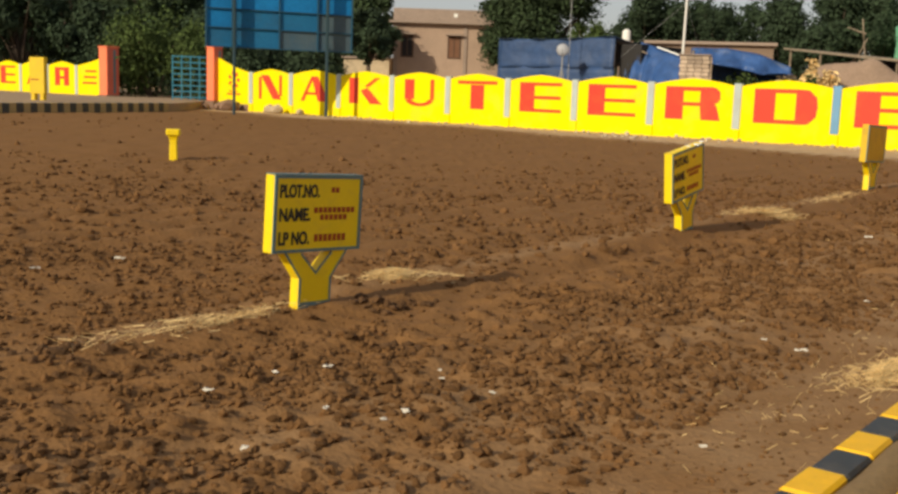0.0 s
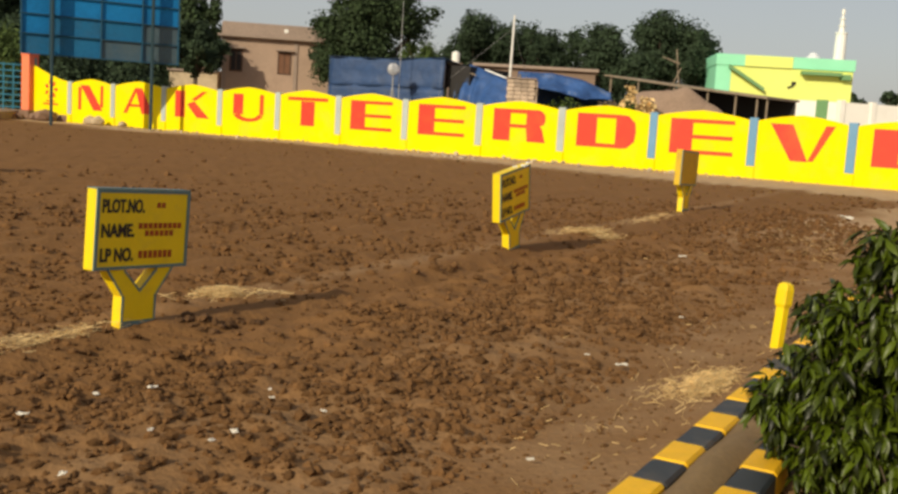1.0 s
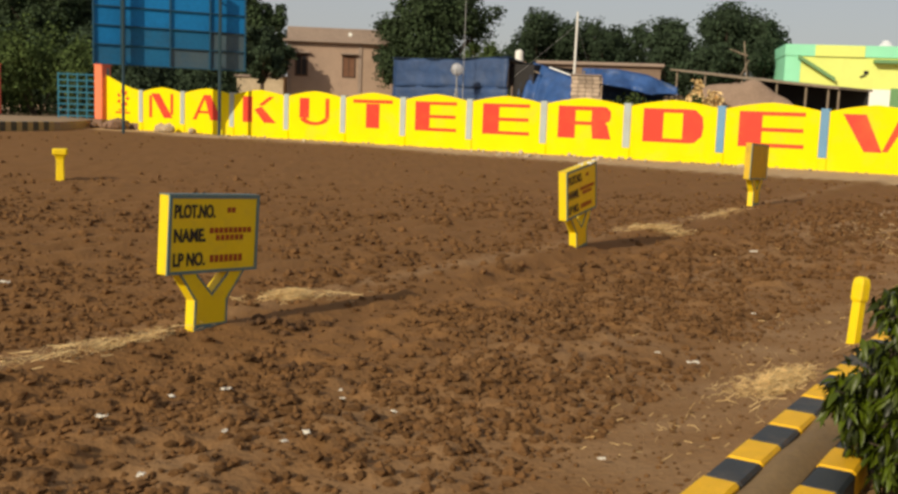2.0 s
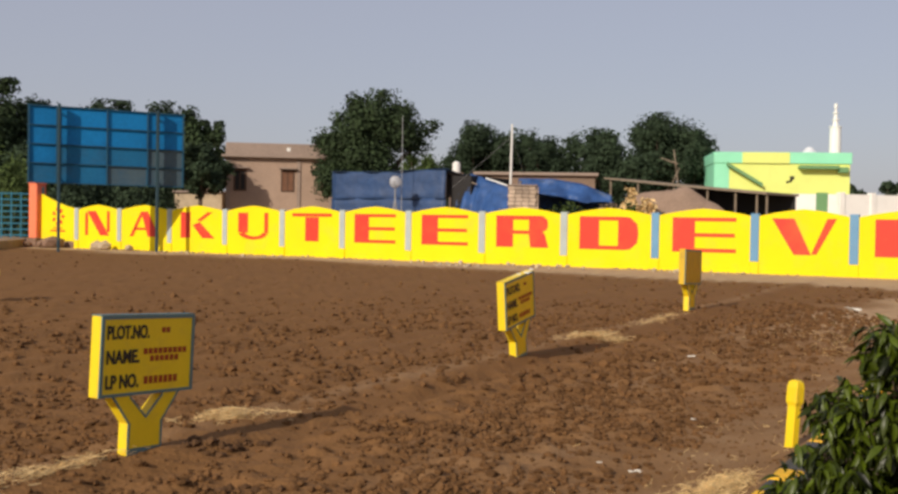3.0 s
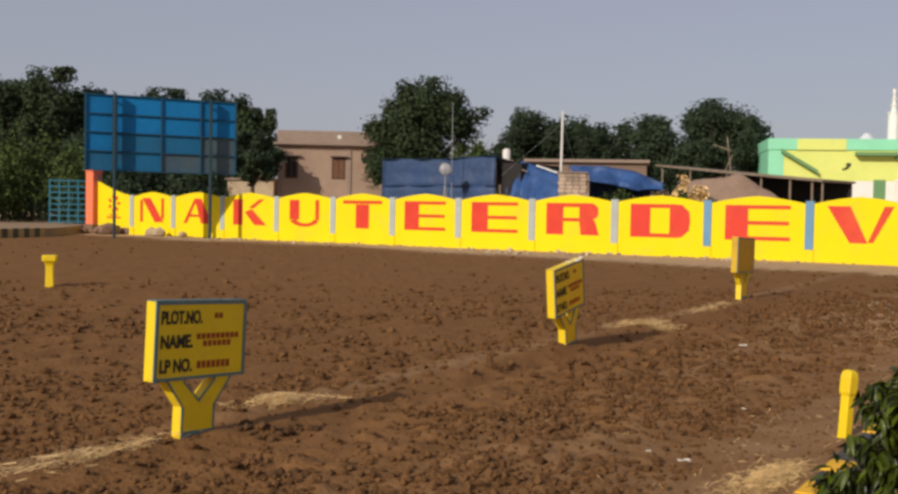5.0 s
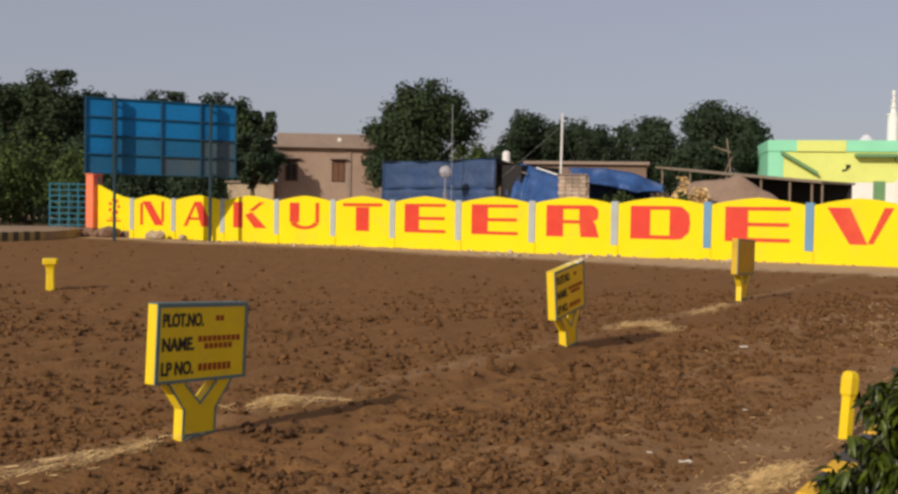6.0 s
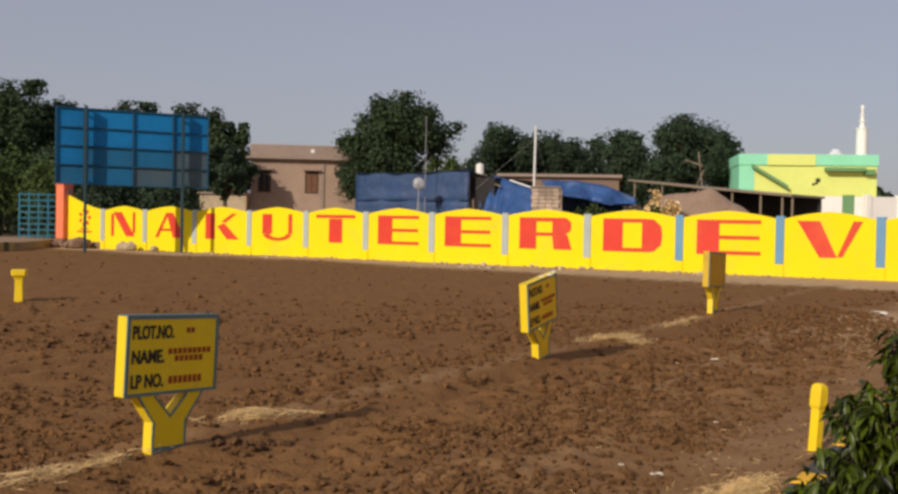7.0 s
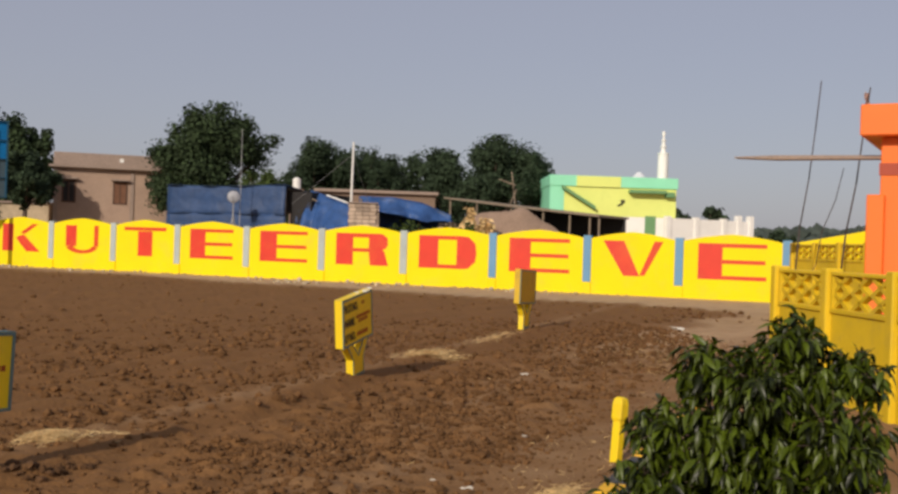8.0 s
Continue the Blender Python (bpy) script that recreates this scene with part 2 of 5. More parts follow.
def cuboid(bm, x0, x1, y0, y1, z0, z1, bevel=0.0):
    vs = [bm.verts.new((x, y, z)) for z in (z0, z1) for x, y in ((x0, y0), (x1, y0), (x1, y1), (x0, y1))]
    fs = [bm.faces.new([vs[i] for i in f]) for f in ((3, 2, 1, 0), (4, 5, 6, 7), (0, 1, 5, 4), (1, 2, 6, 5), (2, 3, 7, 6), (3, 0, 4, 7))]
    if bevel:
        edges = list({e for f in fs for e in f.edges})
        bmesh.ops.bevel(bm, geom=edges, offset=bevel, segments=1, affect="EDGES")
    return bm


def block(x0, x1, y0, y1, z0, z1, bevel=0.0):
    return cuboid(bmesh.new(), x0, x1, y0, y1, z0, z1, bevel)


def prism(pts, y0, y1, bm=None, bevel=0.0):
    """A polygon in x and z (counter-clockwise seen from -y), given depth from y0 to y1."""
    bm = bm or bmesh.new()
    a = [bm.verts.new((x, y0, z)) for x, z in pts]
    b = [bm.verts.new((x, y1, z)) for x, z in pts]
    n = len(pts)
    fs = [bm.faces.new(a), bm.faces.new(b[::-1])]
    fs += [bm.faces.new((a[i], b[i], b[(i + 1) % n], a[(i + 1) % n])) for i in range(n)]
    bmesh.ops.recalc_face_normals(bm, faces=fs)
    if bevel:
        bmesh.ops.bevel(bm, geom=list({e for f in fs[:1] for e in f.edges}), offset=bevel, segments=1, affect="EDGES")
    return bm


def tube(p, q, r0, r1=None, n=8, bm=None):
    bm = bm or bmesh.new()
    p, q = Vector(p), Vector(q)
    r1 = r0 if r1 is None else r1
    m = (q - p).to_track_quat("Z", "Y").to_matrix()
    rings = [[bm.verts.new(c + m @ Vector((r * math.cos(k * math.tau / n), r * math.sin(k * math.tau / n), 0))) for k in range(n)]
             for c, r in ((p, r0), (q, r1))]
    for k in range(n):
        bm.faces.new((rings[0][k], rings[0][(k + 1) % n], rings[1][(k + 1) % n], rings[1][k]))
    bm.faces.new(rings[0][::-1]), bm.faces.new(rings[1])
    return bm


def text_mesh(body, size, width):
    """Flat lettering in the built-in font, fitted to a width, as a thin bmesh in x and z."""
    cu = bpy.data.curves.new("lettering", "FONT")
    cu.body, cu.size, cu.extrude, cu.offset = body, size, 0.0015, size * 0.034
    ob = bpy.data.objects.new("lettering", cu)
    me = bpy.data.meshes.new_from_object(ob)
    bpy.data.objects.remove(ob)
    bm = bmesh.new()
    bm.from_mesh(me)
    x1 = max(v.co.x for v in bm.verts)
    for v in bm.verts:
        v.co = Vector((v.co.x * width / x1, -v.co.z, v.co.y))
    return bm


def value_noise(x, y, cell, seed):
    """Smooth random heights from 0 to 1 on a lattice of the given cell."""
    u, v = np.asarray(x) / cell, np.asarray(y) / cell
    i, j = np.floor(u).astype(np.int64), np.floor(v).astype(np.int64)
    fu, fv = u - i, v - j
    fu, fv = fu * fu * (3 - 2 * fu), fv * fv * (3 - 2 * fv)

    def h(a, b):
        k = (a * 374761393 + b * 668265263 + seed * 982451653) & 0xFFFFFFFF
        k = ((k ^ (k >> 13)) * 1274126177) & 0xFFFFFFFF
        return ((k ^ (k >> 16)) & 0xFFFF) / 65535.0
    return (h(i, j) * (1 - fu) + h(i + 1, j) * fu) * (1 - fv) + (h(i, j + 1) * (1 - fu) + h(i + 1, j + 1) * fu) * fv


# ---- the plan's main lines ----
WALL_X, WALL_Y, WALL_TURN = -10.16, 49.86, -39.12
WALL_DIR = Vector((math.cos(radians(WALL_TURN)), math.sin(radians(WALL_TURN))))
ROW_DIR = Vector((0.59, 0.807))          # the row of signs, the kerb and the furrows run this way
ROW_P = Vector((-0.83, 6.05))
KERB_P, KERB_DIR = Vector((1.34, 3.54)), Vector((0.606, 0.795))


def off_line(x, y, p, d):
    """Distance to the right of a line through p along d."""
    return (x - p[0]) * d[1] - (y - p[1]) * d[0]


def off_wall(x, y):
    """Distance in front of the painted wall."""
    return (x - WALL_X) * WALL_DIR.y - (y - WALL_Y) * WALL_DIR.x


def earth_height(x, y):
    """Heights of the sheet of earth: furrows, lumps, a bank along the row of signs, smooth beyond the field."""
    x, y = np.asarray(x, float), np.asarray(y, float)
    row, kerb, wall = off_line(x, y, ROW_P, ROW_DIR), off_line(x, y, KERB_P, KERB_DIR), off_wall(x, y)
    field = np.clip((wall - 1.5) / 2.5, 0, 1) * np.clip((-kerb - 0.35) / 0.8, 0, 1)
    rough = 0.8 + 0.9 * np.clip(row / 0.8, 0, 1) * np.clip((3.2 - row) / 1.2, 0, 1) + 0.5 * np.clip((-row - 4) / 4, 0, 1) * 0.3
    h = 0.04 * (value_noise(x, y, 1.7, 3) - 0.5) + 0.014 * (value_noise(x, y, 0.35, 5) - 0.5)
    lump = np.clip(value_noise(x, y, 0.115, 7) - 0.45, 0, 1) * 0.045 + np.clip(value_noise(x, y, 0.07, 11) - 0.5, 0, 1) * 0.03
    side = x * ROW_DIR.y - y * ROW_DIR.x + 0.25 * value_noise(x, y, 2.5, 13)
    furrow = (0.014 + 0.012 * np.clip((-row - 1) / 2, 0, 1)) * np.sin(side * math.tau / 0.52)
    bank = 0.035 * np.exp(-((row + 0.12) / 0.22) ** 2) - 0.04 * np.exp(-((row - 0.28) / 0.16) ** 2)
    return 0.085 * np.clip((kerb + 0.55) / 0.5, 0, 1) * (kerb < 0.02) + field * (h + rough * lump + furrow + bank) + (1 - field) * 0.012 * (value_noise(x, y, 0.5, 17) - 0.5) - 0.015


# ---- ground ----
def steps(start, first, growth, most, end):
    out, s = [start], first
    while out[-1] < end:
        out.append(out[-1] + s)
        s = min(s * growth, most(out[-1]))
    return out


def ground():
    right = steps(4.5, 0.05, 1.02, lambda v: 0.4 if v < 30 else v * 0.08, 1600)
    left = [-v for v in steps(4.0, 0.05, 1.02, lambda v: 0.4 if v < 30 else v * 0.08, 1600)]
    xs = np.array(left[::-1] + list(np.arange(-3.95, 4.5, 0.05)) + right)
    far = steps(8.0, 0.045, 1.02, lambda v: 0.36 if v < 56 else v * 0.08, 1700)
    back = [2.2 - v for v in steps(0.0, 0.06, 1.06, lambda v: 0.4 if v < 14 else v * 0.2, 900)]
    ys = np.array(back[::-1] + list(np.arange(2.245, 8.0, 0.045)) + far)
    gx, gy = np.meshgrid(xs, ys)
    gz = earth_height(gx, gy)
    n, k = len(xs), len(ys)
    me = bpy.data.meshes.new("ground")
    me.vertices.add(n * k)
    me.vertices.foreach_set("co", np.stack([gx, gy, gz], -1).ravel())
    i = (np.arange(k - 1)[:, None] * n + np.arange(n - 1)[None]).ravel()
    quads = np.stack([i, i + 1, i + n + 1, i + n], -1)
    me.loops.add(quads.size)
    me.loops.foreach_set("vertex_index", quads.ravel())
    me.polygons.add(len(quads))
    me.polygons.foreach_set("loop_start", np.arange(len(quads)) * 4)
    me.polygons.foreach_set("use_smooth", np.ones(len(quads), bool))
    me.update(calc_edges=True)
    wall, kerb, row = off_wall(gx, gy), off_line(gx, gy, KERB_P, KERB_DIR), off_line(gx, gy, ROW_P, ROW_DIR)
    wob = 2.4 * (value_noise(gx, gy, 3.0, 23) - 0.5)
    dry = np.clip((4.4 + 0.26 * np.clip(gx, 0, 16) + wob - wall) / 2.4, 0, 1)
    dry = np.maximum(dry, 0.44 * np.clip((kerb + 1.3 + wob * 0.3) / 0.8, 0, 1))
    dry = np.maximum(dry, 0.35 * np.clip((kerb + 2.6) / 0.8, 0, 1) * np.clip(value_noise(gx, gy, 1.3, 41) + 0.3, 0, 1))
    dry = np.maximum(dry, 0.42 * np.exp(-((row + 0.25) / 0.2) ** 2))
    dry = np.maximum(dry, 0.9 * np.clip((kerb + 2.6 + wob) / 1.5, 0, 1) * np.clip((gy - 9) / 6, 0, 1))
    a = me.attributes.new("dry", "FLOAT", "POINT")
    a.data.foreach_set("value", dry.ravel().astype(np.float32))
    me.materials.append(M_SOIL)
    return tagged(new("ground", me), "red-brown tilled earth with furrows and dusty edges", "ground", kind="structure")


ground()
ICO = [(0, 0, 1), (0.894, 0, 0.447), (0.276, 0.851, 0.447), (-0.724, 0.526, 0.447), (-0.724, -0.526, 0.447), (0.276, -0.851, 0.447),
       (0.724, 0.526, -0.447), (-0.276, 0.851, -0.447), (-0.894, 0, -0.447), (-0.276, -0.851, -0.447), (0.724, -0.526, -0.447), (0, 0, -1)]
ICO_F = [(0, k, k % 5 + 1) for k in range(1, 6)] + [(k, k + 5, k % 5 + 1) for k in range(1, 6)] \
    + [(k % 5 + 1, k + 5, k % 5 + 6) for k in range(1, 6)] + [(11, k % 5 + 6, k + 5) for k in range(1, 6)]


def lumps(name, xs, ys, zs, sizes, material, rng, flat=0.75, label="", category="", parent=None):
    """Many angular lumps in one mesh."""
    n = len(xs)
    v = np.array(ICO)[None] * (0.7 + 0.6 * rng.random((n, 12, 1))) * (sizes[:, None, None] * (0.7 + 0.6 * rng.random((n, 1, 3))))
    v[:, :, 2] *= flat
    v += np.stack([xs, ys, zs], -1)[:, None]
    f = np.array(ICO_F)[None] + 12 * np.arange(n)[:, None, None]
    ob = raw(name, v.reshape(-1, 3).tolist(), f.reshape(-1, 3).tolist(), material, parent)
    return tagged(ob, label, category, kind="stuff")


def clods():
    rng = np.random.default_rng(4)
    xs, ys, ss = [], [], []
    for x0, x1, y0, y1, n, lo, hi in ((-9, 2, -4, 2.4, 16000, 0.005, 0.027), (-9, -4, 2.4, 8, 9000, 0.005, 0.027), (-4, 5.5, 2.4, 8, 76000, 0.005, 0.03), (-8, 9, 8, 18, 40000, 0.011, 0.05), (-17, 16, 18, 44, 12000, 0.018, 0.065)):
        x, y = rng.uniform(x0, x1, n), rng.uniform(y0, y1, n)
        row, kerb = off_line(x, y, ROW_P, ROW_DIR), off_line(x, y, KERB_P, KERB_DIR)
        want = 0.17 + 0.8 * np.clip((row - 0.45) / 0.6, 0, 1) * np.clip((2.85 - row) / 0.9, 0, 1) + 0.25 * (row < -0.3)
        want = want * np.clip(value_noise(x, y, 0.8, 31) * 1.9 - 0.1, 0.2, 1)
        want = np.where(kerb > -0.6, 0.2, want) * np.where(y > 14, np.clip(1 + row / 8, 0.25, 1), 1)
        ok = (rng.random(n) < want) & (kerb < -0.06) & (off_wall(x, y) > 3.4 + 0.22 * np.clip(x, 0, 16))
        xs.append(x[ok]), ys.append(y[ok])
        ss.append((lo + (hi - lo) * rng.random(ok.sum()) ** 2.3) * np.where(kerb[ok] > -0.6, 0.45, 1.0))
    x, y, s = (np.concatenate(v) for v in (xs, ys, ss))
    lumps("clods", x, y, earth_height(x, y) + s * 0.2, s, M_CLOD, rng, 0.75, "loose crumbly clods of dry brown earth", "soil")


def clod_heap(x, y, size, n, seed):
    rng = np.random.default_rng(seed)
    q = rng.normal(size=(n, 2)) * size * 2.0
    px, py = x + q[:, 0] * 1.5, y + q[:, 1]
    sz = size * (0.35 + 0.75 * rng.random(n) ** 1.5)
    lumps("clod_heap", px, py, earth_height(px, py) + sz * 0.3, sz, M_CLOD_SHADE, rng, 0.7, "heap of dark clods turned up by tilling, some painted as shadow", "soil")


clods()
# heaps at (-0.49, 6.19) and (-0.28, 6.37) stand in for the sign's shadow
for k, h in enumerate(((-1.88, 4.80, 0.045, 26), (-0.79, 4.60, 0.03, 10), (-1.44, 3.38, 0.03, 12), (-0.24, 5.14, 0.03, 14), (-0.35, 4.96, 0.028, 10), (-0.49, 6.19, 0.034, 30), (-0.28, 6.37, 0.026, 24), (-1.31, 4.92, 0.026, 16), (-1.17, 6.24, 0.025, 10), (-1.70, 4.56, 0.028, 14), (-0.30, 5.09, 0.026, 12))):
    clod_heap(*h, 300 + k)


# ---- the painted boundary wall ----
PILLARS = [0.24, 3.04, 6.12, 9.28, 12.32, 15.28, 18.3, 21.39, 24.55, 27.76, 30.93, 33.81, 36.96]
wall_north = thing("wall_north", WALL_X, WALL_Y, 0, WALL_TURN, "yellow painted precast boundary wall with wavy top", "wall", kind="structure")


def wavy_panel(u0, u1, low=1.75, peak=1.97, parent=None, base=-0.12):
    """One wall panel whose top swells to a soft peak in the middle."""
    w = u1 - u0
    top = []
    for k in range(17):
        s = k / 16
        d = abs(s - 0.5) * 2
        h = (1 - d) ** 0.9 * 0.55 + 0.45 * (1 - d * d)
        top.append((u1 - s * w, low + (peak - low) * h))
    pts = [(u0, base), (u1, base)] + top
    part("panel", prism(pts, 0.0, 0.09, bevel=0.0), M_YELLOW, parent)


def pillar(u, parent, material, z0=0.36, z1=1.83):
    bm = block(u - 0.13, u + 0.13, -0.035, 0.16, z0, z1, 0.012)
    p = part("pillar", bm, material, parent)
    part("pillar_foot", block(u - 0.14, u + 0.14, -0.045, 0.16, -0.12, z0, 0.012), M_YELLOW, p)


def shapes(kind):
    """Painted plain shapes for one panel in a unit box: (thick and red?, corners)."""
    bar = lambda x0, x1, z0, z1: [(x0, z0), (x1, z0), (x1, z1), (x0, z1)]
    if kind == "slant":
        return [(1, [(0.08, 1), (0.6, 0), (0.95, 0), (0.42, 1)]), (0, bar(0.0, 0.12, 0, 0.92)), (0, bar(0.86, 0.97, 0.14, 1))]
    if kind == "peak":
        return [(1, [(0.4, 1), (0.62, 0), (0.98, 0), (0.62, 1)]), (0, [(0.04, 0), (0.16, 0), (0.44, 0.84), (0.4, 1)]), (0, bar(0.2, 0.6, 0.26, 0.36))]
    if kind == "arch":
        return [(1, bar(0.08, 0.38, 0, 0.98)), (1, bar(0.62, 0.92, 0, 0.98)), (0, bar(0.38, 0.62, 0.82, 0.98)), (0, bar(0.38, 0.62, 0.36, 0.5))]
    if kind == "fork":
        return [(1, bar(0.04, 0.32, 0, 1)), (1, [(0.38, 0.5), (0.66, 0), (1, 0), (0.58, 0.62)]), (0, [(0.5, 0.68), (0.62, 0.64), (0.94, 1), (0.8, 1)])]
    if kind == "cup":
        arc = [(0.5 + 0.42 * math.cos(a), 0.3 - 0.3 * math.sin(a)) for a in np.linspace(0.25, math.pi - 0.25, 9)]
        inn = [(0.52 + 0.26 * math.cos(a), 0.32 - 0.2 * math.sin(a)) for a in np.linspace(math.pi - 0.25, 0.25, 9)]
        return [(1, bar(0.08, 0.36, 0.26, 1)), (0, bar(0.81, 0.92, 0.26, 1)), (0, (arc + inn)[::-1])]
    if kind == "mast":
        return [(1, bar(0.34, 0.67, 0, 0.86)), (0, bar(0.02, 0.98, 0.88, 1))]
    if kind == "comb":
        return [(1, bar(0, 0.36, 0, 1)), (0, bar(0.36, 1, 0.89, 1)), (0, bar(0.36, 1, 0, 0.11)), (0, bar(0.36, 0.98, 0.44, 0.55))]
    if kind == "step":
        return [(1, bar(0, 0.33, 0, 1)), (0, bar(0.33, 0.63, 0.87, 1)), (0, bar(0.33, 0.63, 0.42, 0.53)),
                (1, [(0.66, 0), (1, 0), (0.93, 0.42), (0.89, 0.49), (0.96, 0.56), (0.985, 0.66), (0.98, 0.86), (0.9, 0.98), (0.84, 1), (0.63, 1), (0.63, 0.42)])]
    if kind == "round":
        return [(1, bar(0, 0.34, 0, 1)), (0, bar(0.34, 0.66, 0.88, 1)), (0, bar(0.34, 0.66, 0, 0.12)),
                (1, [(0.66, 0.0), (0.76, 0), (0.86, 0.02), (0.98, 0.22), (1, 0.5), (0.98, 0.78), (0.86, 0.98), (0.72, 1), (0.66, 1)])]
    return [(1, [(0.02, 1), (0.36, 0), (0.62, 0), (0.36, 1)]), (0, [(0.62, 0.02), (0.7, 0.02), (0.99, 1), (0.85, 1)])]


def painted(kind, u0, u1, parent, z0=0.6, z1=1.69, y=-0.004):
    for k, (thick, pts) in enumerate(shapes(kind)):
        bm = prism([(u0 + a * (u1 - u0), z0 + b * (z1 - z0)) for a, b in pts], y, 0.02)
        part("painted_block" if thick else "painted_bar", bm, M_RED if thick else M_ORED, parent)


KINDS = ["slant", "peak", "fork", "cup", "mast", "comb", "comb", "step", "round", "comb", "vee", "comb"]
for a, b, kind in zip(PILLARS, PILLARS[1:], KINDS):
    wavy_panel(a + 0.13, b - 0.13, parent=wall_north)
    inset = 0.57 if kind not in ("mast", "vee") else 0.47
    painted(kind, a + inset, b - inset, wall_north)
for k, u in enumerate(PILLARS):
    pillar(u, wall_north, M_BLUE if k >= 9 else M_PALEBLUE)
# the sloping end panels
pts = [(-2.2, 0.3), (0.11, 0.3), (0.11, 1.8)] + [(0.11 - s * 2.31, 1.8 + 0.66 * s ** 1.35) for s in (0.25, 0.5, 0.75, 1.0)]
part("panel", prism(pts, 0.0, 0.09), M_YELLOW, wall_north)
for q in range(7):
    a = q * math.tau / 7
    c, e, n_ = Vector((-1.02, 1.42)), Vector((math.cos(a), math.sin(a))), Vector((-math.sin(a), math.cos(a)))
    petal = [c + e * 0.17, c + e * 0.33 - n_ * 0.1, c + e * 0.46, c + e * 0.33 + n_ * 0.1]
    part("painted_petal", prism([(p.x, p.y) for p in petal], -0.004, 0.02), M_ORED, wall_north)
part("painted_bar", block(-1.55, -0.55, -0.004, 0.02, 0.72, 0.8), M_ORED, wall_north)
part("painted_bar", block(-1.35, -0.75, -0.004, 0.02, 0.86, 0.92), M_ORED, wall_north)
pts = [(37.09, -0.12), (41.2, -0.12), (41.2, 2.75)] + [(41.2 - s * 4.11, 2.75 - 1.0 * s ** 0.8) for s in (0.2, 0.4, 0.6, 0.8, 1.0)]
part("panel", prism(pts, 0.0, 0.09), M_YELLOW, wall_north)
part("plinth", block(-3.1, 0.15, -0.02, 0.3, -0.1, 0.3, 0.02), M_STONE, wall_north, "brown stone plinth")


def gate_post(u, v, label, half):
    m = wall_north.matrix_world @ Vector((u, v, 0))
    g = thing("gate_post", m.x, m.y, 0, WALL_TURN, label, "gate post", "gate posts")
    part("foot", block(-half - 0.07, half + 0.07, -half - 0.07, half + 0.07, -0.1, 0.4, 0.03), M_STONE, g)
    part("shaft", block(-half, half, -half, half, 0.4, 2.92, 0.02), M_SALMON, g)
    part("cap", block(-half - 0.03, half + 0.03, -half - 0.03, half + 0.03, 2.92, 3.0, 0.02), M_SALMON, g)
    side = part("painted_side", block(half - 0.01, half + 0.012, -half + 0.03, half - 0.03, 0.41, 2.9), M_SALMON_RED, g)
    part("painted_band", block(half, half + 0.016, 0.02, 0.16, 0.5, 2.8), M_TRIM, side, "dark vertical painted band")


gate_post(-2.5, 0.0, "salmon and red gate post at the wall's end", 0.27)
gate_post(-11.62, 0.0, "salmon gate post across the open entrance", 0.38)

# the open gate leaf
gate = thing("gate", -12.5, 51.97, 0.38, 194, "open blue steel bar gate leaf", "gate")
for k in range(8):
    part("bar", block(0, 1.75, -0.02, 0.02, 0.1 + k * 0.28, 0.16 + k * 0.28), M_GATE, gate)
for k in range(5):
    part("upright", block(k * 0.425 + 0.0, k * 0.425 + 0.06, -0.025, 0.025, 0.0, 2.15), M_GATE, gate)

# the same wall beyond the entrance
pts = [(-14.75, 0.3), (-12.05, 0.3), (-12.05, 2.5)] + [(-12.05 - s * 2.7, 2.5 - 0.55 * s ** 0.7) for s in (0.25, 0.5, 0.75, 1.0)]
part("panel", prism(pts, 0.0, 0.09), M_YELLOW, wall_north)
for q in range(3):
    part("painted_bar", block(-14.25 + 0.15 * q, -12.85, -0.004, 0.02, 0.95 + q * 0.32, 1.06 + q * 0.32), M_ORED, wall_north)
for k, kind in enumerate(("arch", "peak", "comb", "mast")):
    u1 = -15.0 - 3.07 * k
    wavy_panel(u1 - 2.81, u1, 1.92, 2.16, wall_north, 0.3)
    painted(kind, u1 - 2.3, u1 - 0.5, wall_north, 0.8, 1.85)
    part("pillar", block(u1, u1 + 0.26, -0.035, 0.16, 0.3, 1.98, 0.012), M_PALEBLUE, wall_north)

# ---- the raised road by the entrance with its striped kerb ----
bm = bmesh.new()
plan = [(-12.25, 44.75), (-12.6, 51.0), (-12.9, 53.0), (-19, 90), (-90, 90), (-90, 20), (-20.6, 20)]
lo = [bm.verts.new((x, y, -0.2)) for x, y in plan]
hi = [bm.verts.new((x, y, 0.34)) for x, y in plan]
bm.faces.new(hi)
for k in range(len(plan)):
    bm.faces.new((lo[k], lo[(k + 1) % len(plan)], hi[(k + 1) % len(plan)], hi[k]))
bmesh.ops.recalc_face_normals(bm, faces=bm.faces)
tagged(new("road", mesh_of("road", bm, M_ROAD)), "dusty raised earth road through the entrance", "road", kind="structure")


def kerb_run(name, label, x, y, d, n, length, width, z0, z1, first=0, light=None):
    k = thing(name, x, y, 0, math.degrees(math.atan2(d.y, d.x)), label, "kerb", kind="structure")
    me = [mesh_of("kerb_block", block(0.003, length - 0.003, -width, 0, z0, z1, 0.012), m) for m in (light or M_KYEL, M_KBLK)]
    rng = random.Random(8)
    for i in range(n):
        ob = new("kerb_block", me[(i + first) % 2])
        ob.parent = k
        ob.matrix_local = pose(i * length, rng.uniform(-0.003, 0.003), rng.uniform(-0.004, 0.004), 0, 0, rng.uniform(-0.3, 0.3))
    return k


